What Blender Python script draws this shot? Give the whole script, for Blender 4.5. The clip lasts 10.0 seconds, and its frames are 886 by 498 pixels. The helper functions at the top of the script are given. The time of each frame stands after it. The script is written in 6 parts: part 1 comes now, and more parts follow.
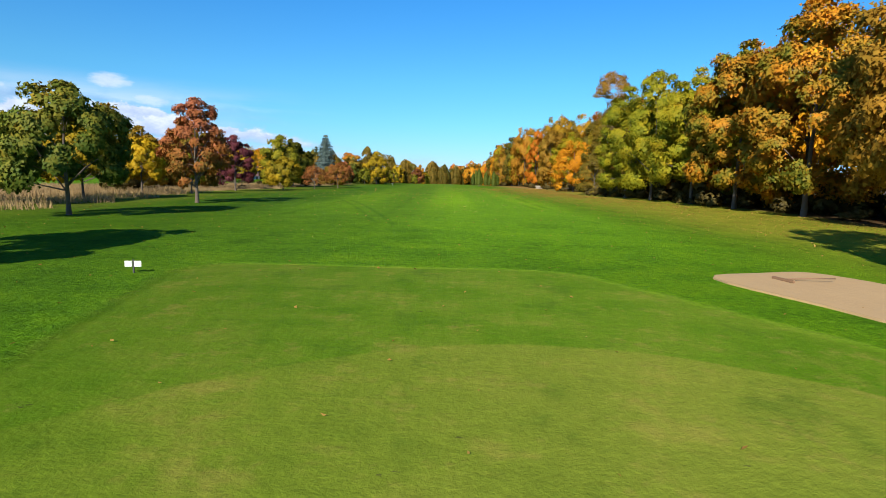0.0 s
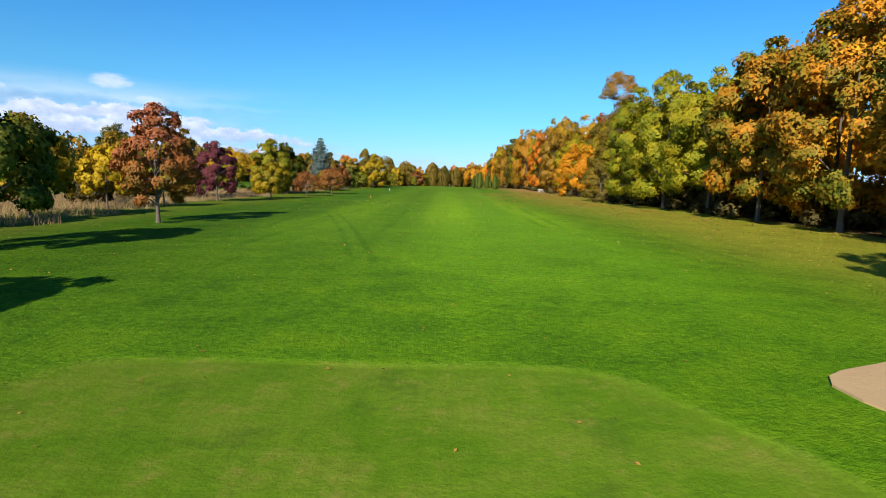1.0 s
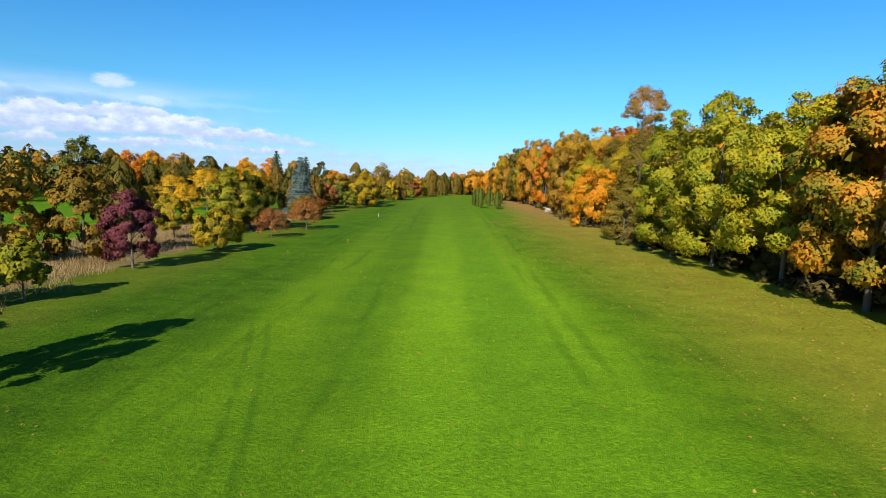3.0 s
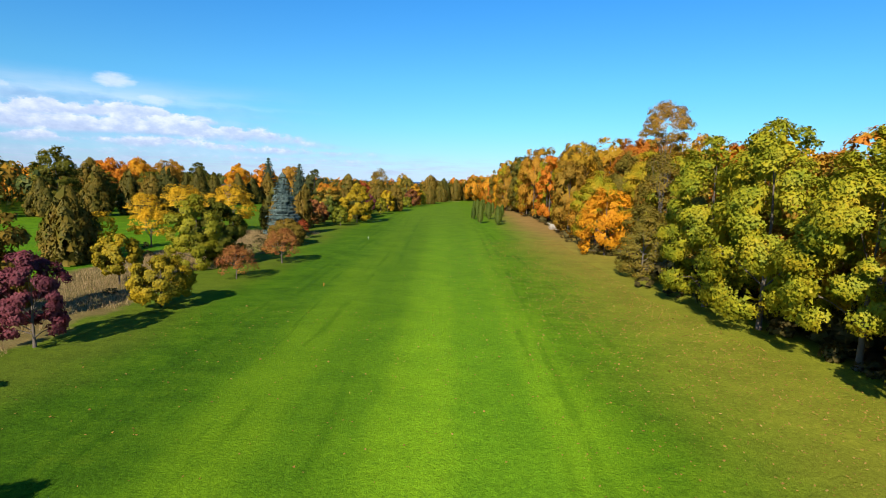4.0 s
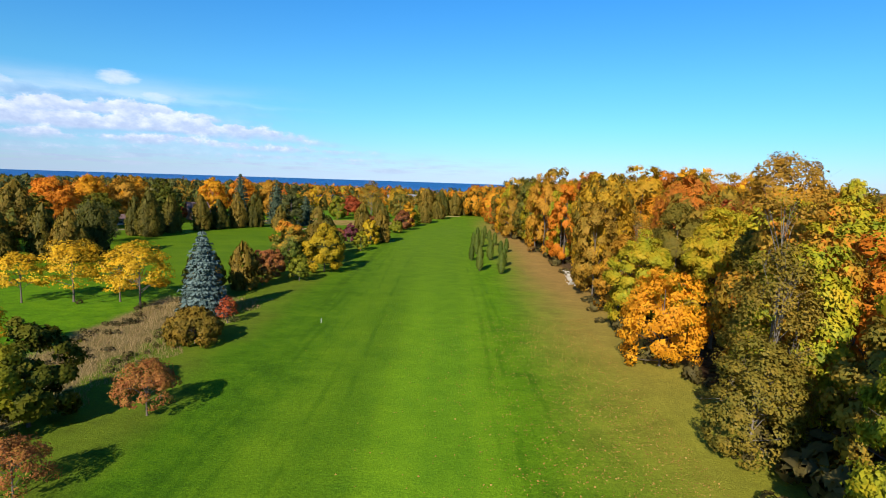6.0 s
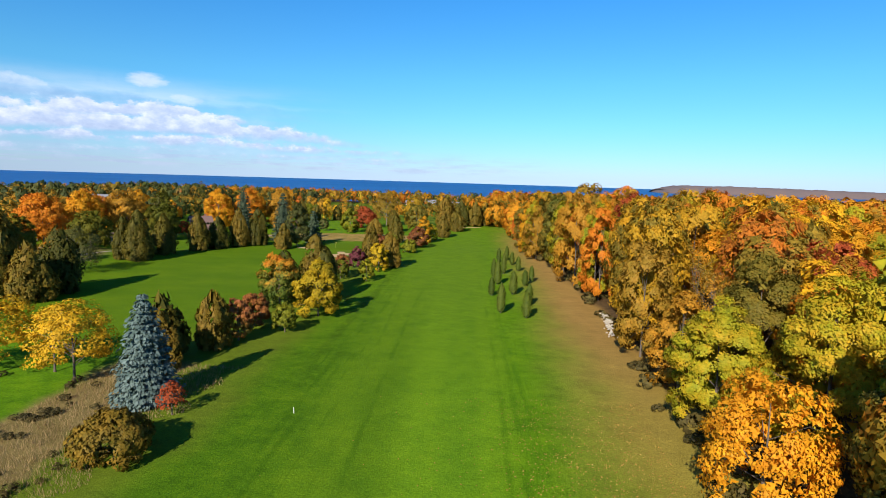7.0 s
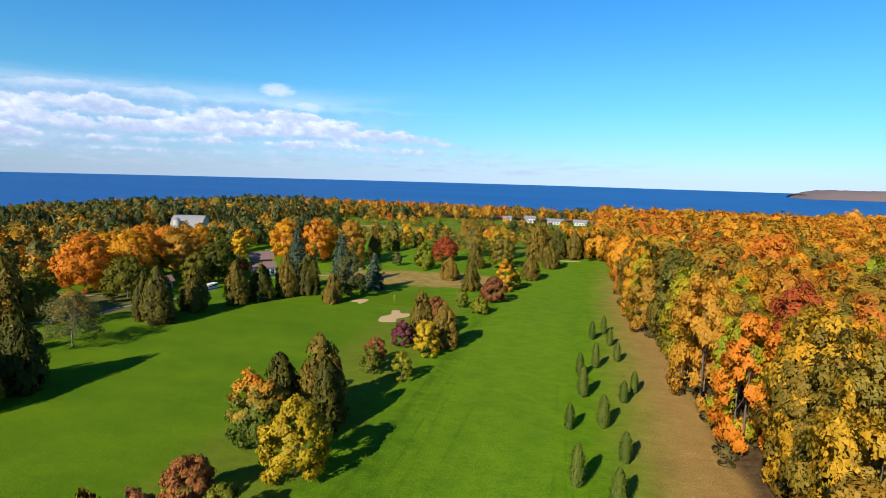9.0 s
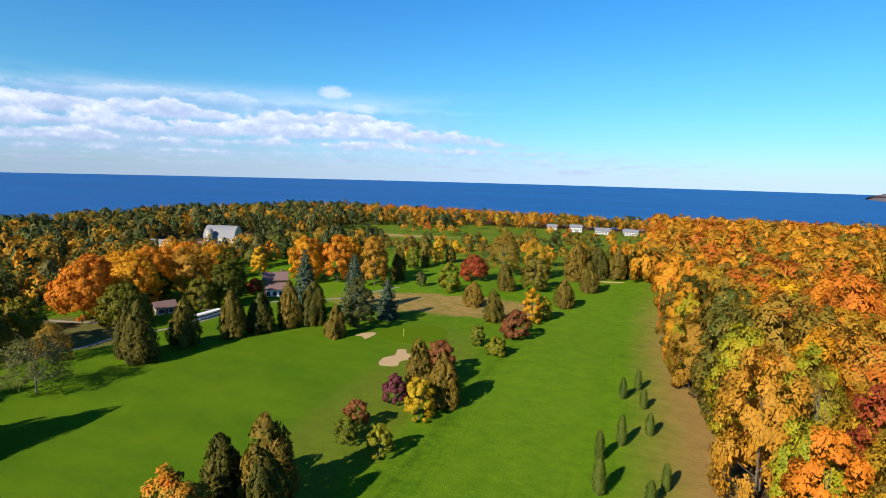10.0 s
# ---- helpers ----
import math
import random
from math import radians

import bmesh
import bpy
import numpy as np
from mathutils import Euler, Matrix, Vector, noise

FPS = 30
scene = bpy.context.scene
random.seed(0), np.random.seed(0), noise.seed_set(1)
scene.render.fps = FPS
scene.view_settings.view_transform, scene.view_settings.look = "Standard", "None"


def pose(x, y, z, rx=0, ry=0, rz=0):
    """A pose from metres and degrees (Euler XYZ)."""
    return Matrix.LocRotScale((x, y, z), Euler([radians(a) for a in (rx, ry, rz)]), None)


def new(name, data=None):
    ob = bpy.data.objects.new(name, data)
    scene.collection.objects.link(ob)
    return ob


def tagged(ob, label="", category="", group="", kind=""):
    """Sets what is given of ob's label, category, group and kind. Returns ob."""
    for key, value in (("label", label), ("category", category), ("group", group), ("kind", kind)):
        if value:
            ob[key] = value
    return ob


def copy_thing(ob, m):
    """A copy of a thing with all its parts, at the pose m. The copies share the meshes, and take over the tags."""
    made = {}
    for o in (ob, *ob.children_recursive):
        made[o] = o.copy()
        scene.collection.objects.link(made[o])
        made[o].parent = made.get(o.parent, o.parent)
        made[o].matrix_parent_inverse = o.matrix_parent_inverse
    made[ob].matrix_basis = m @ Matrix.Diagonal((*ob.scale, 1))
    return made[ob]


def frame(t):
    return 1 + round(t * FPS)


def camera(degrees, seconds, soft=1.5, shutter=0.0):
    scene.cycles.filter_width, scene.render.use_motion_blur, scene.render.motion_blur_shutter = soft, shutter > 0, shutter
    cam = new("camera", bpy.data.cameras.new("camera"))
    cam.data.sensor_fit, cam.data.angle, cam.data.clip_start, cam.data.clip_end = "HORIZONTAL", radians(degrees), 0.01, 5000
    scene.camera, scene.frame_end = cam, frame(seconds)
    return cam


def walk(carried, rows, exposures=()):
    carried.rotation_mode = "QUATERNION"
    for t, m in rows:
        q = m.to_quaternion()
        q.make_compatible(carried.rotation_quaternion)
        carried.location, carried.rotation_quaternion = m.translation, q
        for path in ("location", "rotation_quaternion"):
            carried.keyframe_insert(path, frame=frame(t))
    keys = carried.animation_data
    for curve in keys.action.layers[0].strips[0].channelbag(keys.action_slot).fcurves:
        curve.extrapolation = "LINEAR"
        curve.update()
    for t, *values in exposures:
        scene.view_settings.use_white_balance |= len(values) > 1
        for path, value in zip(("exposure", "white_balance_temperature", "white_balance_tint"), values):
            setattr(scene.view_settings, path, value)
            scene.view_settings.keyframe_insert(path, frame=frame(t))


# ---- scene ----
cam = camera(78.8, 10.0, soft=0.9)
METRES, EYE, TILT, LEAN, TURN = 165.0, 2.7, -7.26, -1.5, 0.0
ROWS = [
    (0.0, 0.0, 0.0, 0.0, 0.0, -0.0, 0.0),
    (0.5, 0.0003, 0.0151, 0.0048, 0.05, 0.01, 0.09),
    (1.0, 0.0023, 0.0327, 0.0111, 0.09, 0.01, 0.08),
    (1.5, 0.0044, 0.0541, 0.0195, 0.12, -0.01, 0.05),
    (2.0, 0.0057, 0.079, 0.0313, 0.18, -0.03, 0.03),
    (3.5, 0.0126, 0.1675, 0.0768, 0.24, -0.01, -0.04),
    (4.0, 0.0161, 0.2032, 0.0946, 0.29, -0.01, -0.12),
    (4.5, 0.0193, 0.2438, 0.1131, 0.3, -0.06, -0.21),
    (5.0, 0.0238, 0.2923, 0.1335, 0.29, -0.07, -0.32),
    (5.5, 0.0287, 0.3468, 0.1555, 0.39, -0.09, -0.43),
    (7.0, 0.0404, 0.5274, 0.2289, 2.81, -0.16, -0.63),
    (7.5, 0.044, 0.589, 0.2563, 6.26, -0.15, -1.09),
    (8.0, 0.0507, 0.6517, 0.2839, 9.64, -0.2, -1.43),
    (8.5, 0.0625, 0.7135, 0.3113, 12.09, -0.2, -1.67),
    (9.0, 0.0779, 0.7781, 0.3397, 14.14, -0.24, -1.93),
    (9.5, 0.0941, 0.8427, 0.3672, 17.15, -0.3, -2.3),
    (10.0, 0.1106, 0.9087, 0.3958, 19.66, -0.44, -2.53),
]
walk(cam, [(t, pose(0, 0, EYE, TILT, LEAN, TURN) @ pose(METRES * x, METRES * y, METRES * z, 90 + pitch, roll, yaw)) for t, x, y, z, yaw, pitch, roll in ROWS])

# ---------- world, sun ----------
SUN_AZ, SUN_EL = radians(71), radians(30.5)      # way the shadows fall, measured from +x
sun_way = Vector((math.cos(SUN_AZ) * math.cos(SUN_EL), math.sin(SUN_AZ) * math.cos(SUN_EL), -math.sin(SUN_EL)))
lamp = bpy.data.lights.new("sun", "SUN")
lamp.energy, lamp.angle, lamp.color = 5.0, radians(0.53), (1.0, 0.92, 0.78)
sun_ob = new("sun", lamp)
sun_ob.rotation_euler = sun_way.to_track_quat("-Z", "Y").to_euler()
sun_ob.location = (-60, -150, 120)
scene.view_settings.exposure = 0.5


class V:
    """A number or vector socket of a node tree, with arithmetic."""

    def __init__(self, nt, s):
        self.nt, self.s = nt, s

    def op(self, kind, *others, clamp=False):
        n = self.nt.nodes.new("ShaderNodeMath")
        n.operation, n.use_clamp = kind, clamp
        for i, o in enumerate((self, *others)):
            if isinstance(o, V):
                self.nt.links.new(o.s, n.inputs[i])
            else:
                n.inputs[i].default_value = o
        return V(self.nt, n.outputs[0])

    def __add__(self, o): return self.op("ADD", o)
    def __sub__(self, o): return self.op("SUBTRACT", o)
    def __mul__(self, o): return self.op("MULTIPLY", o)
    def __truediv__(self, o): return self.op("DIVIDE", o)
    def __neg__(self): return self.op("MULTIPLY", -1.0)
    def __radd__(self, o): return self.op("ADD", o)
    def min(self, o): return self.op("MINIMUM", o)
    def max(self, o): return self.op("MAXIMUM", o)
    def abs(self): return self.op("ABSOLUTE")
    def sin(self): return self.op("SINE")
    def clamp(self): return self.op("ADD", 0.0, clamp=True)

    def step(self, a, b):
        """Smooth step from 0 at a to 1 at b."""
        n = self.nt.nodes.new("ShaderNodeMapRange")
        n.interpolation_type = "SMOOTHSTEP"
        self.nt.links.new(self.s, n.inputs[0])
        n.inputs[1].default_value, n.inputs[2].default_value = a, b
        return V(self.nt, n.outputs[0])


class Tree:
    """Short hand for building node trees."""

    def __init__(self, owner):
        owner.use_nodes = True
        self.nt = owner.node_tree
        self.nt.nodes.clear()

    def node(self, kind, **ins):
        n = self.nt.nodes.new(kind)
        for k, v in ins.items():
            k = k.replace("_", " ")
            if isinstance(v, V):
                self.nt.links.new(v.s, n.inputs[k])
            else:
                n.inputs[k].default_value = v
        return n

    def out(self, n, i=0):
        return V(self.nt, n.outputs[i])

    def link(self, v, n, i):
        self.nt.links.new(v.s, n.inputs[i])

    def coord(self, which="Object"):
        return self.out(self.node("ShaderNodeTexCoord"), which)

    def xyz(self, v):
        n = self.node("ShaderNodeSeparateXYZ", Vector=v)
        return self.out(n, 0), self.out(n, 1), self.out(n, 2)

    def vec(self, x, y, z):
        return self.out(self.node("ShaderNodeCombineXYZ", X=x, Y=y, Z=z))

    def noise(self, v, scale, detail=3.0, rough=0.55, i=0):
        return self.out(self.node("ShaderNodeTexNoise", Vector=v, Scale=scale, Detail=detail, Roughness=rough), i)

    def stretch(self, v, sx, sy, sz):
        n = self.node("ShaderNodeMapping", Vector=v)
        n.inputs["Scale"].default_value = (sx, sy, sz)
        return self.out(n)

    def mix(self, f, a, b):
        n = self.nt.nodes.new("ShaderNodeMix")
        n.data_type = "RGBA"
        for i, v in ((0, f), (6, a), (7, b)):
            if isinstance(v, V):
                self.nt.links.new(v.s, n.inputs[i])
            else:
                n.inputs[i].default_value = v if i == 0 else (*v, 1.0)
        return V(self.nt, n.outputs[2])

    def tint(self, colour, value):
        """colour times a grey value."""
        n = self.nt.nodes.new("ShaderNodeVectorMath")
        n.operation = "SCALE"
        self.nt.links.new(colour.s, n.inputs[0])
        if isinstance(value, V):
            self.nt.links.new(value.s, n.inputs["Scale"])
        else:
            n.inputs["Scale"].default_value = value
        return V(self.nt, n.outputs[0])

    def ramp(self, f, stops):
        n = self.nt.nodes.new("ShaderNodeValToRGB")
        els = n.color_ramp.elements
        while len(els) < len(stops):
            els.new(0.5)
        for e, (p, c) in zip(els, stops):
            e.position, e.color = p, (*c, 1.0)
        self.nt.links.new(f.s, n.inputs[0])
        return V(self.nt, n.outputs[0])

    def bump(self, height, strength, distance):
        return self.out(self.node("ShaderNodeBump", Height=height, Strength=strength, Distance=distance))

    def surface(self, colour, rough=0.8, normal=None, **more):
        n = self.node("ShaderNodeBsdfPrincipled", Roughness=rough, **more)
        if isinstance(colour, V):
            self.link(colour, n, "Base Color")
        else:
            n.inputs["Base Color"].default_value = (*colour, 1.0)
        if normal:
            self.link(normal, n, "Normal")
        o = self.node("ShaderNodeOutputMaterial")
        self.nt.links.new(n.outputs[0], o.inputs[0])
        return n


def make_world():
    w = bpy.data.worlds.new("sky")
    scene.world = w
    T = Tree(w)
    x, y, z = T.xyz(T.coord("Generated"))
    sky = T.node("ShaderNodeTexSky")
    sky.sky_type, sky.sun_disc = "NISHITA", False
    sky.sun_elevation, sky.sun_rotation = SUN_EL, math.atan2(-sun_way.x, -sun_way.y)
    sky.altitude, sky.air_density, sky.dust_density, sky.ozone_density = 200, 1.0, 0.1, 2.0
    T.link(T.vec(x, y, z.max(0.012)), sky, "Vector")
    col = T.out(sky)
    # clear autumn air: deep and saturated overhead, pale at the rim
    up = (z / 0.42).max(0.0)
    up = up.min(1.0) * 0.6 + (z - 0.42).step(0.0, 0.58) * 0.4
    n = T.nt.nodes.new("ShaderNodeMix")
    n.data_type, n.blend_type = "RGBA", "MULTIPLY"
    n.inputs[0].default_value = 1.0
    T.link(col, n, 6)
    T.link(T.ramp(up, ((0.0, (0.62, 0.86, 1.60)), (0.06, (0.58, 0.98, 1.52)), (0.14, (0.52, 1.12, 1.52)), (0.24, (0.47, 1.20, 1.60)), (0.45, (0.33, 1.19, 1.88)), (0.6, (0.30, 1.05, 1.9)), (1.0, (0.16, 0.55, 1.15)))), n, 7)
    col = T.out(n, 2)
    # fair-weather cumulus low over the lake, on the side away from the wood
    el = z
    left = (-x).op("ARCTAN2", y)
    p = T.vec(left * 9.0, el * 26.0, 0.0)
    big = T.noise(p, 1.0, 8.0, 0.66)
    soft = T.noise(T.vec(left * 3.2, el * 16.0, 3.0), 1.0, 2.0)
    mask, lit = None, None
    for k, (base, tall, freq, edge) in enumerate(((0.104, 0.100, 7.5, 0.50), (0.075, 0.125, 10.0, 0.31), (0.053, 0.115, 13.0, 0.16), (0.037, 0.080, 18.0, 0.05), (0.024, 0.045, 26.0, -0.05))):
        puff = T.noise(T.vec(left * freq, el * freq * 1.6 + k * 3.7, k * 5.3), 1.0, 6.0, 0.62)
        heap = T.noise(T.vec(left * freq * 0.45, 0.0, k * 9.1), 1.0, 2.0, 0.5)
        rise = (puff * 1.05 + heap * 0.45 - 0.46) * tall * (left - edge).step(-0.06, 0.22)
        over = el + (soft - 0.5) * 0.02 + (puff - 0.5) * 0.030 - base
        m = (over + 0.004).step(0.0, 0.016) * (rise - over).step(0.0, 0.012) * (0.95 if k else 0.6)
        bright = (over / (rise.max(0.006))).clamp() * 0.8 + (T.noise(T.vec(left * freq * 3.0, el * freq * 5.0, k * 2.1), 1.0, 4.0, 0.6) - 0.5) * 1.6 + 0.12
        lit = bright if lit is None else lit + (bright - lit) * m
        mask = m * 0.92 if mask is None else mask.max(m * 0.92)
    veil = T.noise(T.vec(left * 2.6, el * 20.0, 11.0), 1.0, 4.0, 0.6)
    mask = mask.max((veil - 0.32).step(0.0, 0.3) * el.step(0.01, 0.04) * el.step(0.155, 0.10) * left.step(0.15, 0.6) * 0.55)
    low = T.noise(T.vec(left * 14.0, el * 150.0, 7.0), 1.0, 4.0)
    streak = (low - 0.40).step(0.0, 0.25) * el.step(0.0, 0.012) * el.step(0.05, 0.02) * (left + 0.25).step(0.0, 0.4) * 0.55
    mask = mask.max(streak)
    for a, e, ra, re in ((30.9, 7.9, 1.9, 0.75), (28.3, 6.45, 2.0, 0.7)):
        d = ((left - radians(a)) / radians(ra)).op("POWER", 2.0) + ((el - math.sin(radians(e))) / radians(re)).op("POWER", 2.0)
        mask = mask.max((d + big * 3.4 - 1.7).step(1.3, 0.0) * 0.62)
    cloud = T.ramp(lit.clamp(), ((0.0, (5.2, 5.9, 9.2)), (0.4, (7.2, 7.9, 10.8)), (0.85, (11.5, 11.5, 12.2))))
    col = T.mix(mask * 0.9, col, cloud)
    bg = T.node("ShaderNodeBackground", Color=col, Strength=0.066)
    o = T.node("ShaderNodeOutputWorld")
    T.nt.links.new(bg.outputs[0], o.inputs[0])


make_world()

# ---------- lie of the land ----------
rng = np.random.default_rng(7)
GY = np.array([-60, 0, 18, 30, 100, 160, 250, 300, 340, 450, 700, 800.0])
GZ = np.array([0, 0, 0, .35, .5, .7, .7, .5, -.6, -1, -2, -3.0])
SHORE_A = np.array([-200, -100, 0, 100, 250, 430, 600, 760, 900.0])   # y ...
SHORE_X = np.array([-500, -470, -450, -440, -440, -455, -480, -430, -260.0])  # ... and the shore's x


def shore(x, y):
    """Metres inland from the lake (minus: in the water)."""
    a = x - np.interp(y, SHORE_A, SHORE_X)
    b = 815 + 0.10 * np.abs(x) * (x < 0) - 0.07 * x * (x > 0) - y
    return np.minimum(a, b)


def ground_z(x, y):
    z = np.interp(y, GY, GZ)
    z = z - 0.9 * np.clip((x - 8) / 16, 0, 1) * np.clip(1 - np.abs(y - 30) / 60, 0, 1)
    z = z + 0.12 * np.sin(x * 0.11 + 1) * np.sin(y * 0.07) * np.clip((np.hypot(x, y) - 20) / 30, 0, 1)
    s = shore(x, y)
    return z - 9.5 * np.clip(1 - s / 60, 0, 2.0)


def edge_x(y):
    """Where the wood beside the fairway begins."""
    return np.interp(y, [-60, 20, 52, 75, 100, 150, 190, 265, 290, 370, 430, 445, 470, 800],
                     [60, 44, 37, 31, 27, 28, 33, 34, 29, 26, 22, 0, 18, 34])


# ---------- materials ----------
def material(name):
    m = bpy.data.materials.new(name)
    return m, Tree(m)


def plain(name, colour, rough=0.7, grain=8.0, amount=0.25, bump=0.02, **more):
    """Paint, wood, stone or metal with stains at two scales."""
    m, T = material(name)
    p = T.coord()
    f = T.noise(p, grain, 4.0) * 0.6 + T.noise(p, grain * 0.13, 2.0) * 0.6
    c = T.mix(f.clamp(), tuple(v * (1 - amount) for v in colour), tuple(min(1, v * (1 + amount)) for v in colour))
    T.surface(c, rough, T.bump(T.noise(p, grain * 3, 3.0), 0.4, bump), **more)
    return m


def leaves(name, stops, spread=0.55, clump=0.5, attribute="", dark=0.15, high=0.0, level=5.0, wander=0.75, thin=0.17):
    """Foliage whose colour wanders over a palette: per tree, per bough and per leaf."""
    m, T = material(name)
    p = T.coord()
    isl = T.out(T.node("ShaderNodeNewGeometry"), "Random Per Island")
    if attribute:
        n = T.node("ShaderNodeAttribute")
        n.attribute_name = attribute
        base = T.out(n, "Fac")
    else:
        base = T.out(T.node("ShaderNodeObjectInfo"), "Random")
    near = T.noise(p, clump, 2.0)
    f = (base - 0.5) * spread + (near - 0.5) * wander + (isl - 0.5) * 0.15 + 0.5
    if high:
        f = f + (T.xyz(p)[2] - level) * high
    c = T.ramp(f.clamp(), stops)
    c = T.tint(c, (isl - 0.5) * dark + T.noise(p, 0.5 if attribute else 1.1, 2.0, 0.6) * 0.6 + 0.72)
    d = T.node("ShaderNodeBsdfDiffuse", Color=c)
    t = T.node("ShaderNodeBsdfTranslucent", Color=c)
    g = T.node("ShaderNodeBsdfGlossy", Roughness=0.55, Color=(0.6, 0.6, 0.6, 1))
    mx = T.node("ShaderNodeMixShader", Fac=thin)
    T.nt.links.new(d.outputs[0], mx.inputs[1]), T.nt.links.new(t.outputs[0], mx.inputs[2])
    m2 = T.node("ShaderNodeMixShader", Fac=0.010)
    T.nt.links.new(mx.outputs[0], m2.inputs[1]), T.nt.links.new(g.outputs[0], m2.inputs[2])
    o = T.node("ShaderNodeOutputMaterial")
    T.nt.links.new(m2.outputs[0], o.inputs[0])
    return m


GREEN, OLIVE, LIME = (0.055, 0.115, 0.016), (0.13, 0.13, 0.022), (0.25, 0.29, 0.018)
YELLOW, GOLD, ORANGE = (0.62, 0.37, 0.018), (0.52, 0.225, 0.018), (0.56, 0.150, 0.017)
RED, RUST, BROWN = (0.42, 0.075, 0.022), (0.36, 0.115, 0.028), (0.20, 0.105, 0.032)

M_LIME = leaves("maple_leaves_turning", ((0.05, (0.075, 0.125, 0.014)), (0.26, (0.20, 0.225, 0.016)), (0.48, (0.35, 0.31, 0.016)), (0.75, (0.52, 0.31, 0.018))), 0.25, wander=0.9)
M_GOLD = leaves("maple_leaves_gold", ((0.1, (0.24, 0.18, 0.016)), (0.36, (0.48, 0.26, 0.016)), (0.6, (0.62, 0.27, 0.014)), (0.88, (0.66, 0.40, 0.016))), 0.6, wander=0.4)
M_ORANGE = leaves("maple_leaves_orange", ((0.1, (0.36, 0.13, 0.022)), (0.38, (0.56, 0.165, 0.016)), (0.62, (0.60, 0.215, 0.016)), (0.9, (0.66, 0.30, 0.016))), 0.6, wander=0.45)
M_BROWN = leaves("oak_leaves_brown", ((0.12, (0.145, 0.125, 0.018)), (0.36, (0.24, 0.16, 0.02)), (0.6, (0.34, 0.185, 0.022)), (0.88, (0.48, 0.225, 0.02))), 0.7, wander=0.45)
M_MIX = leaves("beech_leaves_mixed", ((0.08, (0.07, 0.105, 0.016)), (0.26, OLIVE), (0.44, (0.25, 0.17, 0.022)), (0.62, (0.40, 0.22, 0.020)), (0.8, ORANGE), (0.95, YELLOW)), 0.9, wander=0.5)
M_GREENTOP = leaves("maple_leaves_green_and_gold", ((0.2, (0.045, 0.072, 0.014)), (0.42, (0.085, 0.125, 0.018)), (0.6, (0.19, 0.175, 0.022)), (0.8, GOLD), (0.95, ORANGE)), 0.2, 0.45, high=0.045, level=4.6)
M_PINK = leaves("maple_leaves_copper", ((0.2, (0.16, 0.125, 0.026)), (0.38, (0.34, 0.13, 0.028)), (0.62, (0.36, 0.12, 0.055)), (0.9, (0.43, 0.165, 0.096))), 0.2, 0.45, high=0.05, level=4.5)
M_PURPLE = leaves("crab_apple_leaves_purple", ((0.2, (0.085, 0.026, 0.034)), (0.6, (0.19, 0.050, 0.058)), (0.9, (0.29, 0.082, 0.076))), 0.2, 0.8)
M_RUSTY = leaves("crab_apple_leaves_rust", ((0.2, (0.13, 0.055, 0.024)), (0.5, (0.29, 0.10, 0.030)), (0.8, (0.36, 0.18, 0.036))), 0.3, 0.8)
M_YELLOW = leaves("locust_leaves_yellow", ((0.15, (0.40, 0.26, 0.018)), (0.5, (0.62, 0.35, 0.015)), (0.9, (0.70, 0.43, 0.018))), 0.3, 0.6)
M_YELGRN = leaves("maple_leaves_yellow", ((0.2, (0.16, 0.145, 0.013)), (0.5, (0.41, 0.275, 0.013)), (0.85, (0.60, 0.37, 0.015))), 0.3, 0.4)
M_APPLE = leaves("apple_leaves_green", ((0.2, (0.075, 0.10, 0.012)), (0.55, (0.21, 0.205, 0.014)), (0.9, (0.36, 0.29, 0.016))), 0.3, 0.7)
M_REDTREE = leaves("maple_leaves_crimson", ((0.2, (0.20, 0.04, 0.018)), (0.55, (0.36, 0.07, 0.021)), (0.9, (0.50, 0.16, 0.026))), 0.2, 0.4)
M_CEDAR = leaves("cedar_foliage", ((0.2, (0.050, 0.052, 0.008)), (0.5, (0.110, 0.086, 0.011)), (0.85, (0.215, 0.125, 0.016))), 0.5, 0.5, thin=0.05)
M_COLUMN = leaves("young_cedar_foliage", ((0.2, (0.036, 0.060, 0.009)), (0.55, (0.068, 0.094, 0.011)), (0.9, (0.115, 0.125, 0.016))), 0.3, 0.8, thin=0.05)
M_BLUE = leaves("blue_spruce_needles", ((0.2, (0.045, 0.075, 0.065)), (0.5, (0.105, 0.15, 0.135)), (0.9, (0.19, 0.24, 0.22))), 0.15, 0.8, thin=0.05)
M_SPRUCE = leaves("spruce_needles", ((0.2, (0.022, 0.040, 0.022)), (0.5, (0.05, 0.072, 0.038)), (0.9, (0.10, 0.125, 0.080))), 0.4, 0.7, thin=0.05)
M_GREY = leaves("sparse_grey_leaves", ((0.2, (0.055, 0.066, 0.018)), (0.6, (0.105, 0.105, 0.028)), (0.9, (0.17, 0.15, 0.038))), 0.3, 0.7)
M_FAR = leaves("far_wood_leaves", ((0.04, (0.065, 0.085, 0.020)), (0.14, (0.15, 0.14, 0.020)), (0.28, (0.30, 0.17, 0.022)), (0.44, (0.52, 0.245, 0.018)), (0.58, (0.64, 0.265, 0.016)), (0.72, ORANGE), (0.85, (0.46, 0.115, 0.020)), (0.96, (0.45, 0.33, 0.020))), 0.95, 0.12, "hue", wander=0.35)
M_DARKLEAF = leaves("dark_green_leaves", ((0.15, (0.055, 0.066, 0.008)), (0.5, (0.11, 0.105, 0.010)), (0.85, (0.21, 0.155, 0.014))), 0.5, 0.5, thin=0.08)
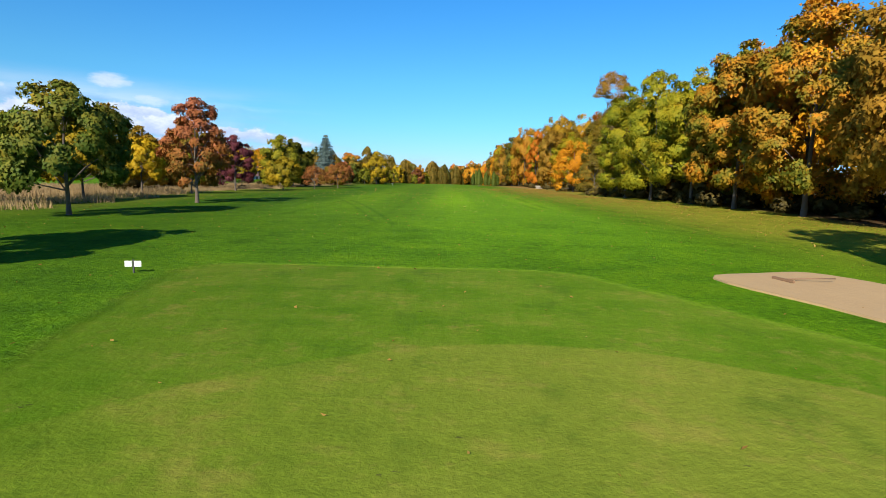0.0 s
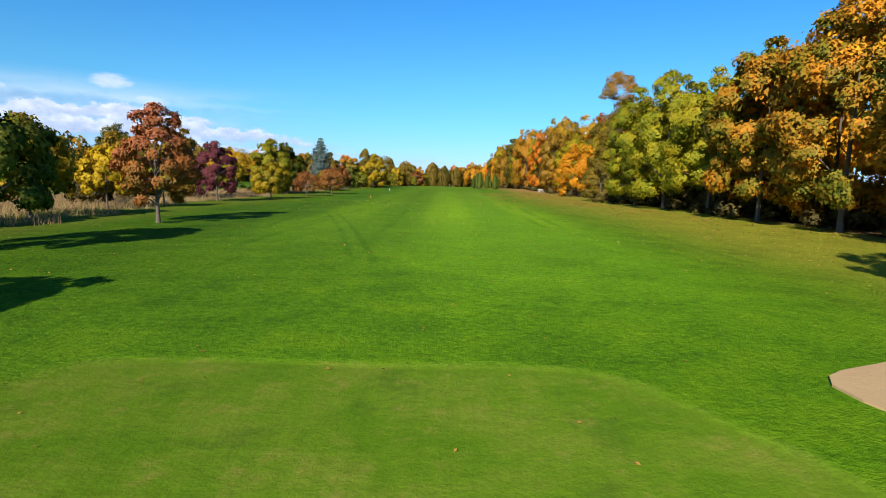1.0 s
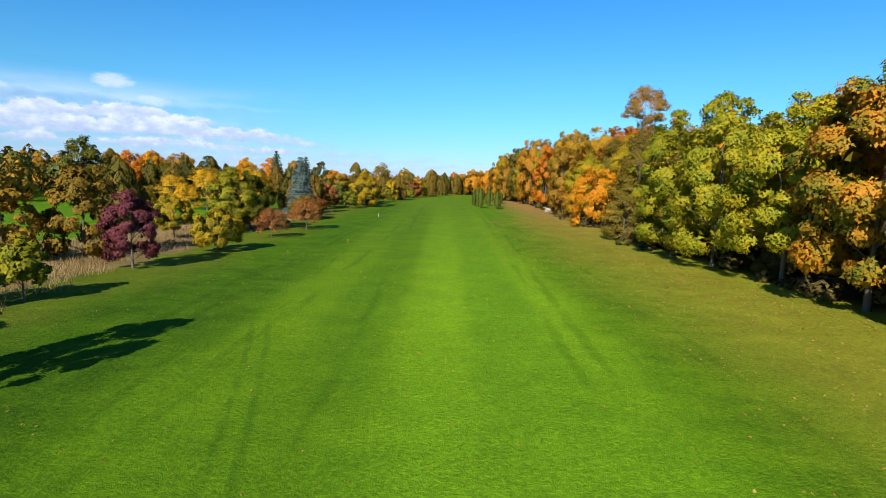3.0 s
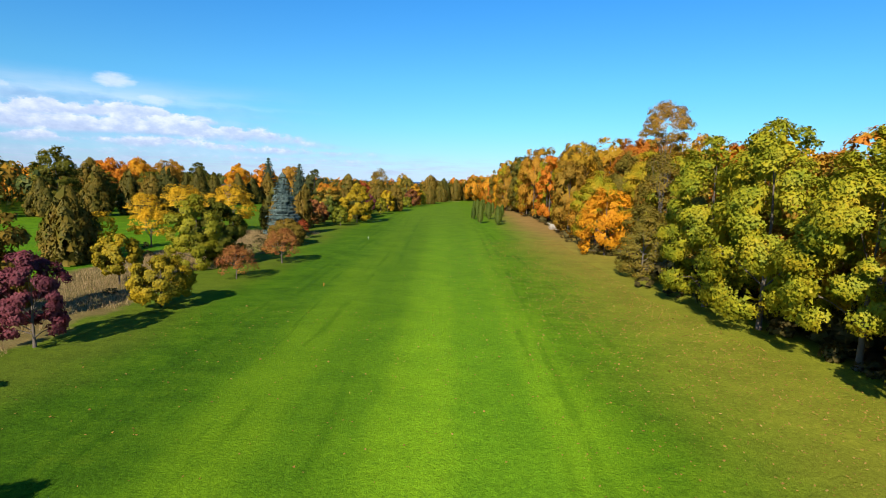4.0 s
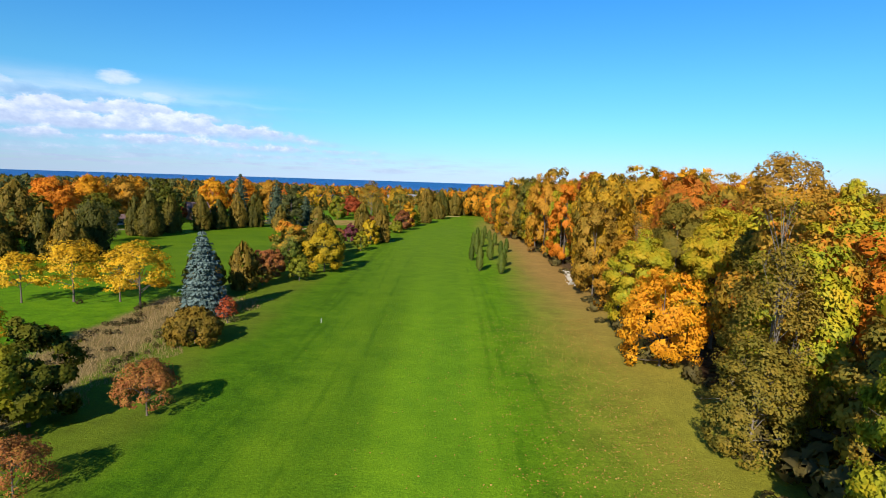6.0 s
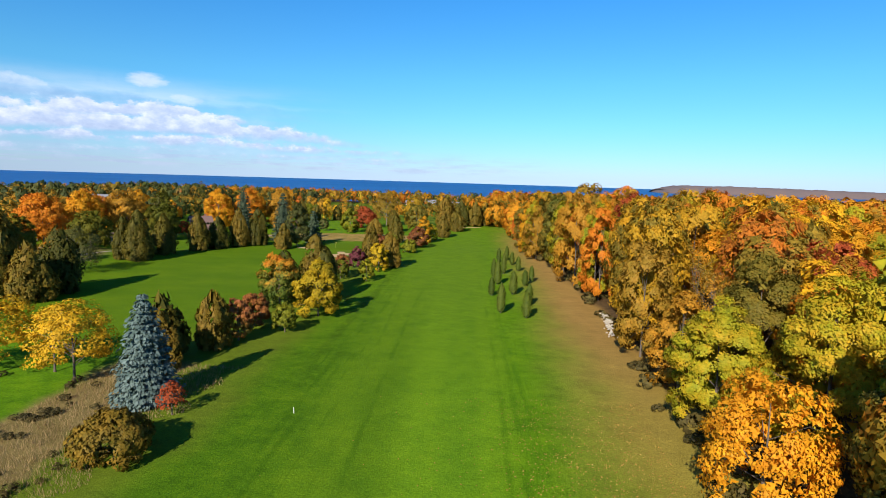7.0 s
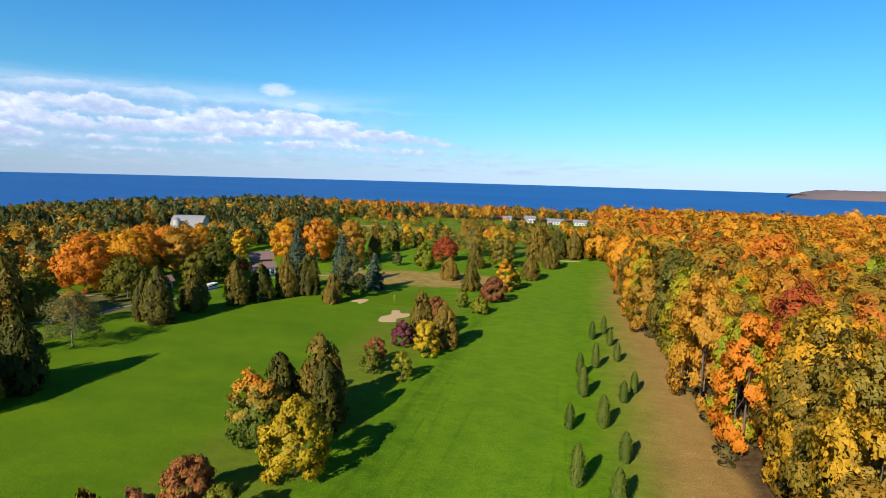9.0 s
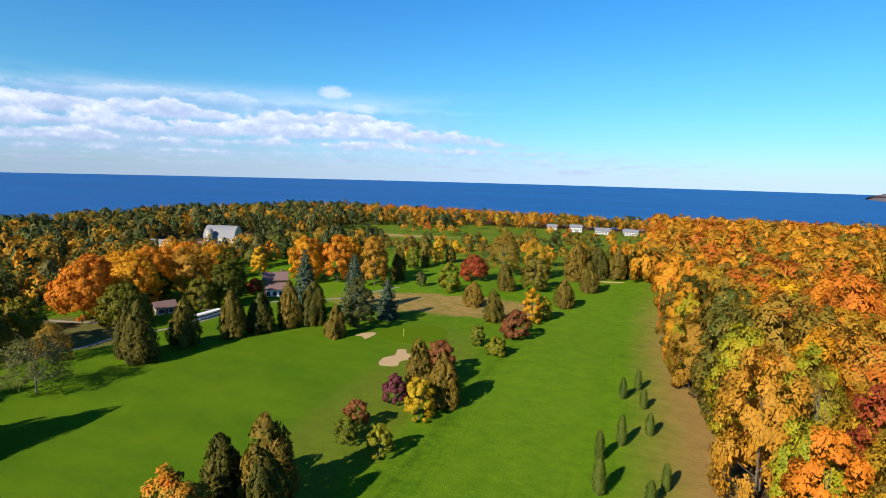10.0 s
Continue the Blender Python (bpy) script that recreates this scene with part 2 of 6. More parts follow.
M_FARPINE = leaves("far_pine_needles", ((0.1, (0.045, 0.058, 0.018)), (0.45, (0.088, 0.092, 0.024)), (0.75, (0.15, 0.12, 0.030)), (0.95, RUST)), 0.9, 0.15, "hue", thin=0.05)
# darkened for the shade under the wood's edge; meadow shrubs share it
M_UNDER = leaves("undergrowth_leaves", ((0.2, (0.04, 0.036, 0.014)), (0.5, (0.085, 0.066, 0.022)), (0.8, (0.15, 0.115, 0.030))), 0.4, 0.6)
M_DRY = leaves("dry_grass_blades", ((0.2, (0.22, 0.145, 0.066)), (0.5, (0.33, 0.225, 0.105)), (0.9, (0.42, 0.31, 0.140))), 0.3, 0.2)
M_FALLEN = leaves("fallen_leaf", ((0.2, (0.20, 0.11, 0.03)), (0.5, (0.34, 0.19, 0.04)), (0.8, (0.45, 0.34, 0.10)), (0.95, (0.55, 0.48, 0.26))), 0.3, 3.0)
M_TURF = leaves("rough_grass_blades", ((0.2, (0.035, 0.095, 0.004)), (0.5, (0.075, 0.165, 0.005)), (0.85, (0.14, 0.22, 0.010))), 0.2, 0.35)
M_BARK = plain("bark", (0.11, 0.085, 0.065), 0.9, 6.0, 0.4, 0.05)
M_PALEBARK = plain("pale_bark", (0.17, 0.14, 0.11), 0.9, 6.0, 0.3, 0.04)
M_SAND = plain("bunker_sand", (0.47, 0.31, 0.14), 0.95, 3.0, 0.14, 0.03)
M_PALEWALL = plain("weathered_white_siding", (0.52, 0.51, 0.49), 0.7, 2.0, 0.12, 0.006)
M_PATH = plain("cart_path_gravel", (0.27, 0.225, 0.17), 0.9, 2.0, 0.2, 0.01)
M_WHITE = plain("white_paint", (0.78, 0.77, 0.74), 0.5, 4.0, 0.05, 0.002)
M_STONE = plain("pale_fieldstone", (0.42, 0.37, 0.30), 0.9, 3.0, 0.35, 0.03)
M_BROWNWALL = plain("brown_siding", (0.20, 0.11, 0.075), 0.8, 3.0, 0.2, 0.01)
M_TANWALL = plain("tan_siding", (0.45, 0.36, 0.27), 0.8, 3.0, 0.15, 0.01)
M_ROOF = plain("brown_shingles", (0.17, 0.10, 0.085), 0.9, 5.0, 0.25, 0.02)
M_GREYROOF = plain("grey_metal_roof", (0.21, 0.205, 0.21), 0.7, 1.5, 0.12, 0.004)
M_WINDOW = plain("window_glass", (0.02, 0.025, 0.03), 0.08, 2.0, 0.2, 0.0)
M_POLE = plain("dark_metal", (0.05, 0.05, 0.05), 0.5, 5.0, 0.2, 0.002)
M_YELPOLE = plain("yellow_pole", (0.75, 0.62, 0.12), 0.4, 5.0, 0.1, 0.001)
M_ORANGEPAINT = plain("orange_paint", (0.7, 0.16, 0.03), 0.4, 5.0, 0.1, 0.001)
M_TYRE = plain("black_rubber", (0.02, 0.02, 0.02), 0.8, 5.0, 0.2, 0.002)
M_WOOD = plain("weathered_rake_wood", (0.22, 0.13, 0.07), 0.8, 12.0, 0.3, 0.004)


def ground_material():
    m, T = material("golf_course_ground")
    p = T.coord()
    x, y, z = T.xyz(p)
    wob = (T.noise(p, 0.35, 3.0) - 0.5) * 1.0
    wide = (T.noise(p, 0.06, 3.0) - 0.5)
    fine = T.noise(p, 14.0, 4.0, 0.7)
    mid = T.noise(p, 1.6, 4.0, 0.6)
    blotch = T.noise(p, 0.22, 4.0, 0.6)
    streak = T.noise(T.stretch(p, 2.2, 0.25, 1.0), 1.0, 3.0)
    # rough and fairway, with long mown bands that fade
    tuft = T.noise(p, 4.5, 5.0, 0.75)
    patchy = T.noise(T.stretch(p, 0.6, 1.0, 1.0), 0.75, 5.0, 0.68)
    g = blotch * 0.42 + patchy * 0.46 + tuft * 0.30 - 0.09
    rough = T.ramp(g, ((0.33, (0.0460, 0.1173, 0.0045)), (0.5, (0.0901, 0.2040, 0.0054)), (0.68, (0.1424, 0.2605, 0.0065))))
    rough = T.mix((x + wide * 8.0).step(0.0, -15.0) * (y.step(95.0, 45.0) * 0.5 + 0.5) * (x + 46.0).step(-8.0, 4.0).max(y.step(95.0, 45.0)) * 0.75, rough, T.ramp(g, ((0.33, (0.030, 0.078, 0.005)), (0.5, (0.055, 0.125, 0.006)), (0.68, (0.095, 0.165, 0.008)))))
    bands = ((x + wide * 2.5 + 1.6) * (math.pi / 4.9)).sin().step(-0.5, 0.5)
    fade = y.step(36.0, 60.0) * y.step(300.0, 110.0)
    fair_a = T.ramp(g, ((0.33, (0.0820, 0.1880, 0.0068)), (0.66, (0.1337, 0.2712, 0.0080))))
    fair_b = T.ramp(g, ((0.33, (0.1200, 0.2423, 0.0074)), (0.66, (0.1824, 0.3247, 0.0090))))
    fair = T.mix(bands * fade * 0.85 + 0.12, fair_a, fair_b)
    # farther fairway darker: its look from a steep view is put into the colour
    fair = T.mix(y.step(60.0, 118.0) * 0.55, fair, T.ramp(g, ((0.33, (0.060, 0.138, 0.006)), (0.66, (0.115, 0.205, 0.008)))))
    inside = (x + 12.0 + wob * 2.5 + wide * 6.0).step(-3.0, 3.0) * (x - 12.0 + wob * 2.0 + wide * 7.0).step(3.0, -3.0) * (y - 26.0 + wob * 6.0).step(-6, 14) * (y - 428.0).step(6, -4)
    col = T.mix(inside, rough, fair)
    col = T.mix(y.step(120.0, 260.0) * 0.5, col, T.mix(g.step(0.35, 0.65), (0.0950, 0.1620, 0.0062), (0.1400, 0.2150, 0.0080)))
    # the second fairway
    second = (x + 38.0 + wide * 10.0).step(4, -6) * (y + x * 0.25 - 158.0).step(-3, 5) * (y - 335.0).step(4, -4)
    sw = T.noise(T.stretch(p, 0.05, 0.11, 1.0), 1.0, 3.0)
    fair_c = T.ramp(g * 0.45 + sw * 0.6, ((0.35, (0.0640, 0.1330, 0.0046)), (0.7, (0.1150, 0.1900, 0.0060))))
    col = T.mix(second, col, fair_c)
    # olive, leaf-strewn grass along the wood, browner farther on
    far = y.step(80.0, 200.0)
    lit = (x - 17.0 - far * 5.0 + wide * 9.0 + wob * 2.0).step(-7.0, 10.0) * (x - 60).step(30, 0) * y.step(440, 330).max(0.25)
    litter = T.mix(far, (0.275, 0.245, 0.026), (0.315, 0.185, 0.054))
    litter = T.tint(litter, patchy * 0.5 + blotch * 0.5 + 0.5)
    col = T.mix(lit * (far * 0.25 + 0.72), col, litter)
    # worn, drier rough along the meadow
    dryside = (x + 21.0 + wide * 12.0).step(2.0, -5.0) * (y - 20).step(0, 20) * (y - 330).step(0, -40)
    col = T.mix(dryside * 0.5 * (x + 42).step(-4, 4), col, T.tint(T.mix(0.0, (0.1425, 0.1393, 0.0181), (0, 0, 0)), patchy * 0.5 + 0.75))
    # tee: close-mown and yellower
    tee = (y * -1.0 + 16.5).op("SMOOTH_MIN", (y * -1.0 + 15.5) * 0.46 - (x - 2.8) * 0.89 + 1.4, 2.0).op("SMOOTH_MIN", (x + 7.3) * 0.98 - (y * -1.0 + 13.7) * 0.19, 4.0) + (wob * 0.5)
    teem = tee.step(-0.30, 0.25)
    tcol = T.ramp(T.noise(p, 0.42, 5.0, 0.65) * 1.35 + mid * 0.3 - 0.27 + T.noise(T.stretch(p, 0.2, 0.9, 1.0), 1.0, 3.0) * 0.3 - 0.2, ((0.28, (0.0882, 0.1877, 0.0053)), (0.5, (0.1416, 0.2375, 0.0115)), (0.75, (0.2141, 0.2620, 0.0259))))
    tcol = T.mix((T.noise(p, 1.1, 4.0, 0.7) - 0.60).step(0.0, 0.14) * 0.55, tcol, (0.2940, 0.2520, 0.0560))
    tcol = T.mix((T.noise(p, 3.1, 4.0, 0.75) - 0.66).step(0.0, 0.06) * 0.5, tcol, (0.06, 0.07, 0.02))
    inner = (y * -1.0 + 8.8 - (x - 1.5) * (x - 1.5) * 0.095 + wob * 0.25).step(-0.05, 0.10)
    tcol = T.mix(inner * 0.45 + 0.12, T.mix(0.45, tcol, (0.085, 0.175, 0.008)), tcol)
    tcol = T.mix(inner * 0.4 * (x + 3.0).step(-3.0, 6.0) + inner * 0.12, tcol, (0.25, 0.255, 0.035))
    spots = T.noise(p, 0.55, 4.0, 0.7)
    tcol = T.mix((spots - 0.52).step(0.0, 0.16) * (inner * 0.35 + 0.25), tcol, (0.30, 0.27, 0.045))
    tcol = T.mix((spots - 0.46).step(0.0, -0.16) * 0.5, tcol, (0.062, 0.125, 0.010))
    tcol = T.mix((T.noise(p, 0.8, 5.0, 0.75) - 0.55).step(0.0, 0.12) * 0.5, tcol, (0.255, 0.235, 0.040))
    tcol = T.mix((T.noise(T.stretch(p, 1.0, 1.6, 1.0), 0.9, 5.0, 0.8) - 0.64).step(0.0, 0.05) * (T.noise(p, 9.0, 3.0, 0.7) - 0.45).step(0.0, 0.1) * 0.75, tcol, (0.055, 0.045, 0.02))
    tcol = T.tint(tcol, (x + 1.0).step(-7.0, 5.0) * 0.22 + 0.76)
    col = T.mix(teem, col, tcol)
    rim = tee.step(-0.35, -0.05) * tee.step(0.16, -0.02) * (T.noise(p, 1.3, 3.0) - 0.42).step(0, 0.2)
    col = T.mix(rim * 0.08, col, (0.3360, 0.2960, 0.0720))
    col = T.mix(y.step(432.0, 470.0) * 0.65, col, T.ramp(blotch * 0.6 + sw * 0.4, ((0.36, (0.07, 0.105, 0.010)), (0.5, (0.11, 0.145, 0.012)), (0.66, (0.20, 0.18, 0.03)))))
    # dry meadow
    mead = (x + 33.0 + wob * 3.0 + wide * 12.0 + (y * 0.055).sin() * 2.4).step(0.8, -0.8) * (x + 46.0 + y.step(100.0, 55.0) * 60.0 + wide * 10.0).step(-1.5, 1.5) * (y - 22.0).step(-2, 2) * (y - 166.0 + wide * 14.0).step(3, -3)
    e2 = ((x + 52.0) / 44.0).op("POWER", 2.0) + ((y - 350.0 - (x + 52) * 0.15) / 17.0).op("POWER", 2.0) + wide * 1.6 + wob * 0.4 + (blotch - 0.5) * 1.6
    mead = mead.max(e2.step(1.2, 0.75))
    dry = T.ramp(T.noise(p, 0.3, 4.0, 0.65) * 0.7 + fine * 0.3, ((0.3, (0.135, 0.100, 0.032)), (0.55, (0.235, 0.168, 0.062)), (0.8, (0.30, 0.235, 0.090))))
    dry = T.mix(y.step(200.0, 300.0) * 0.7, dry, T.ramp(blotch * 0.7 + mid * 0.3, ((0.35, (0.16, 0.15, 0.02)), (0.5, (0.36, 0.22, 0.06)), (0.65, (0.44, 0.26, 0.10)))))
    col = T.mix(mead * 0.92, col, dry)
    under = (((x + 136.0) / 20.0).op("POWER", 2.0) + ((y - 266.0) / 14.0).op("POWER", 2.0) + wide * 1.5).step(1.2, 0.8)
    col = T.mix(under * 0.7, col, T.ramp(mid, ((0.3, (0.10, 0.07, 0.03)), (0.7, (0.20, 0.14, 0.06)))))
    strip = ((y - 565.0 - (x + 170.0) * 0.05 + wide * 22.0).abs().step(14.0, 7.0)) * (x + 130.0 + wide * 60.0).step(20.0, -20.0) * (x + 250).step(0, 10)
    col = T.mix(strip * 0.85, col, (0.36, 0.24, 0.09))
    # wood floor
    xe = x - 35.5 + wide * 6.0
    wood = xe.step(-1.0, 3.0) * (y - 445).step(10, -10)
    wood = wood.max((y - 700 + wide * 40).step(0, 30)).max((x + 245 + wide * 30).step(10, -20))
    floor = T.ramp(T.noise(p, 1.0, 4.0, 0.7), ((0.3, (0.055, 0.035, 0.018)), (0.6, (0.12, 0.075, 0.035)), (0.8, (0.20, 0.12, 0.05))))
    col = T.mix(wood, col, floor)
    # ruts where carts run
    rut = T.noise(T.stretch(p, 1.6, 0.09, 1.0), 1.0, 3.0)
    ruts = (rut - 0.60).step(0.0, 0.07) * ((x + 14).abs().step(9, 2).max((x - 15).abs().step(7, 1) * 0.7)) * (-teem + 1.0)
    col = T.mix(ruts * 0.35, col, (0.04, 0.11, 0.004))
    tracks = None
    for x0, amp, ph in ((-15.2, 1.4, 0.3), (-13.6, 1.4, 0.3), (-9.4, 1.8, 2.1), (-4.6, 1.0, 4.0), (9.6, 1.5, 1.2), (11.2, 1.5, 1.2), (15.0, 2.0, 3.3)):
        off = ((y * 0.021 + ph).sin() * amp + x - x0 + wob * 0.7).abs()
        tr = off.step(0.55, 0.12)
        tracks = tr if tracks is None else tracks.max(tr)
    worn = (T.noise(T.stretch(p, 0.5, 0.10, 1.0), 1.0, 3.0) - 0.42).step(0.0, 0.2) * (y - 24).step(0, 16) * (y - 300).step(0, -120)
    col = T.mix(tracks * worn * 0.34, col, (0.030, 0.095, 0.003))
    # a rough, darker swath along the left of the fairway
    swath = (x + 16.2 + (y - 230.0) * -0.022 + wob * 0.8).abs().step(1.5, 0.2) * y.step(150.0, 190.0) * y.step(345.0, 300.0) * (T.noise(T.stretch(p, 1.2, 0.5, 1.0), 1.0, 4.0, 0.7) - 0.36).step(0.0, 0.2)
    col = T.mix(swath * 0.45, col, (0.040, 0.085, 0.005))
    # a lighter lane down the middle, and a darker one beside it
    lane = (x + 0.5 + wide * 4.0).step(-2.0, 2.0) * (x - 11.0 + wide * 5.0).step(3.0, -3.0) * y.step(17.0, 26.0) * y.step(200.0, 120.0)
    beside = (x + 2.0 + wide * 4.0).step(1.5, -3.0) * (x + 24.0).step(-3.0, 3.0) * y.step(17.0, 30.0) * y.step(260.0, 170.0)
    col = T.tint(col, lane * 0.20 - beside * 0.13 + 1.0)
    # a cart's short curving track beyond the tee
    run = x + 3.9 + (y - 30.0) * 0.262 - ((y - 30.0) * 0.09).sin() * 0.5 + wob * 0.3
    pair = (run.abs().step(0.30, 0.05)).max((run - 1.0).abs().step(0.30, 0.05)) * y.step(26.0, 31.0) * y.step(66.0, 50.0) * (T.noise(p, 0.3, 2.0) - 0.3).step(0.0, 0.25)
    col = T.mix(pair * 0.4, col, (0.035, 0.105, 0.005))
    col = T.tint(col, (fine * 0.8 + tuft * 1.2 + 0.02) * (-teem * 0.45 + 1.0) + teem * 0.45)
    relief = fine * 0.6 + mid * 0.8 + rut * 0.5
    T.surface(col, 0.9, T.bump((relief + tuft * 1.4) * (-teem * 0.75 + 1.0), 0.6, 0.12), Specular_IOR_Level=0.03)
    return m


def water_material():
    m, T = material("lake_water")
    p = T.coord()
    w = T.noise(T.stretch(p, 0.5, 1.0, 1.0), 0.12, 5.0, 0.65)
    b = T.noise(T.stretch(p, 0.5, 1.6, 1.0), 0.0022, 4.0, 0.6)
    col = T.mix((b * 0.7 + w * 0.3).step(0.3, 0.7), (0.005, 0.072, 0.245), (0.012, 0.104, 0.315))
    T.surface(col, 0.45, T.bump(w, 0.8, 1.2), IOR=1.33, Specular_IOR_Level=0.2)
    return m


# ---------- mesh helpers ----------
def mesh_of(name, verts, faces, mats, smooth=False, mat_index=None, soft=None):
    """A mesh from arrays of corners and faces."""
    me = bpy.data.meshes.new(name)
    me.from_pydata(verts if isinstance(verts, list) else verts.tolist(), [], faces if isinstance(faces, list) else faces.tolist())
    for mt in mats if isinstance(mats, (list, tuple)) else (mats,):
        me.materials.append(mt)
    if smooth:
        me.polygons.foreach_set("use_smooth", [True] * len(me.polygons))
    if mat_index is not None:
        me.polygons.foreach_set("material_index", mat_index)
    me.update()
    if soft is not None:
        me.polygons.foreach_set("use_smooth", [True] * len(me.polygons))
        me.normals_split_custom_set_from_vertices(soft.tolist())
    return me


def part(name, data, parent, label=""):
    """One mesh as a part of a thing. data: a mesh, or (bmesh, material)."""
    if isinstance(data, tuple):
        bm, mt = data
        me = bpy.data.meshes.new(name)
        bm.to_mesh(me)
        bm.free()
        me.materials.append(mt)
        data = me
    ob = new(name, data)
    ob.parent = parent
    return tagged(ob, label) if label else ob


def thing(name, x, y, turn=0.0, label="", category="", group="", z=None):
    ob = new(name)
    ob.empty_display_size = 0.3
    ob.matrix_basis = pose(x, y, float(ground_z(x, y)) if z is None else z, 0, 0, turn)
    return tagged(ob, label, category, group)


def box(bm, x0, x1, y0, y1, z0, z1, bevel=0.0):
    r = bmesh.ops.create_cube(bm, size=1.0)
    for v in r["verts"]:
        v.co = Vector((x0 + (v.co.x + .5) * (x1 - x0), y0 + (v.co.y + .5) * (y1 - y0), z0 + (v.co.z + .5) * (z1 - z0)))
    if bevel:
        es = list({e for v in r["verts"] for e in v.link_edges})
        bmesh.ops.bevel(bm, geom=es, offset=bevel, segments=2, affect="EDGES")
    return bm


def tubes(paths, sides=6):
    """Tapered tubes: corners and faces. paths: lists of (point, radius)."""
    vs, fs = [], []
    for path in paths:
        pts = [Vector(q) for q, _ in path]
        start = len(vs)
        for i, (q, r) in enumerate(path):
            d = (pts[min(i + 1, len(pts) - 1)] - pts[max(i - 1, 0)]).normalized()
            a = d.orthogonal().normalized()
            b = d.cross(a)
            for k in range(sides):
                t = 2 * math.pi * k / sides
                vs.append(tuple(pts[i] + (a * math.cos(t) + b * math.sin(t)) * r))
        for i in range(len(path) - 1):
            for k in range(sides):
                k2 = (k + 1) % sides
                fs.append((start + i * sides + k, start + i * sides + k2, start + (i + 1) * sides + k2, start + (i + 1) * sides + k))
        fs.append(tuple(start + (len(path) - 1) * sides + k for k in range(sides)))
    return vs, fs


ICO_V, ICO_F = None, None


def ico():
    global ICO_V, ICO_F
    if ICO_V is None:
        bm = bmesh.new()
        bmesh.ops.create_icosphere(bm, subdivisions=1, radius=1.0)
        bm.verts.ensure_lookup_table()
        ICO_V = np.array([v.co[:] for v in bm.verts])
        ICO_F = np.array([[v.index for v in f.verts] for f in bm.faces])
        bm.free()
    return ICO_V, ICO_F


def unit(v):
    return v / np.maximum(np.linalg.norm(v, axis=1, keepdims=True), 1e-6)


def ball(r, n):
    return unit(r.normal(size=(n, 3)))


def leaf_quads(r, c, nrm, size, long=1.4, up=None):
    """Pointed four-cornered leaves at c that face nrm."""
    n = len(c)
    nrm = unit(nrm)
    a = unit(np.cross(nrm, unit(r.normal(size=(n, 3))))) if up is None else unit(up - nrm * np.sum(up * nrm, axis=1, keepdims=True))
    b = np.cross(nrm, a)
    s = size[:, None]
    k = r.uniform(0.3, 0.6, (n, 1))
    bend = nrm * s * r.uniform(-0.18, 0.25, (n, 1))
    v = np.stack([c - a * s * 0.5 * long, c - b * s * k + bend, c + a * s * 0.5 * long, c + b * s * k + bend], 1).reshape(-1, 3)
    f = np.arange(4 * n).reshape(-1, 4)
    return v, f


def leaf_tris(r, c, nrm, size):
    n = len(c)
    nrm = unit(nrm)
    a = unit(np.cross(nrm, unit(r.normal(size=(n, 3)))))
    b = np.cross(nrm, a)
    s = size[:, None]
    v = np.stack([c - a * s * .6, c + a * s * .35 - b * s * .55, c + a * s * .5 + b * s * .45], 1).reshape(-1, 3)
    return v, np.arange(3 * n).reshape(-1, 3)


def leaf_blades(c, nrm, size, up):
    """Upright pointed sprays."""
    nrm = unit(nrm)
    a = unit(up - nrm * np.sum(up * nrm, axis=1, keepdims=True))
    b = np.cross(nrm, a)
    s = size[:, None]
    v = np.stack([c - a * s * .5 + b * s * .42, c - a * s * .6 - b * s * .42, c + a * s * .9], 1).reshape(-1, 3)
    return v, np.arange(3 * len(c)).reshape(-1, 3)


def clumps_in(r, n, rx, z0, z1, round_top=0.5, hollow=0.55):
    """Bough centres through an egg-shaped crown."""
    d = ball(r, n)
    d[:, 2] = np.where(d[:, 2] < -0.55, -d[:, 2], d[:, 2])
    rad = r.uniform(hollow, 1.0, n) ** 0.6
    zc, hz = z0 + (z1 - z0) * 0.46, (z1 - z0) * 0.5
    up = d[:, 2:3]
    taper = np.where(up > 0, 1 - 0.22 * up * (1 - round_top), 1.0)
    return np.concatenate([d[:, :2] * rx * rad[:, None] * taper, zc + up * hz * rad[:, None]], 1)


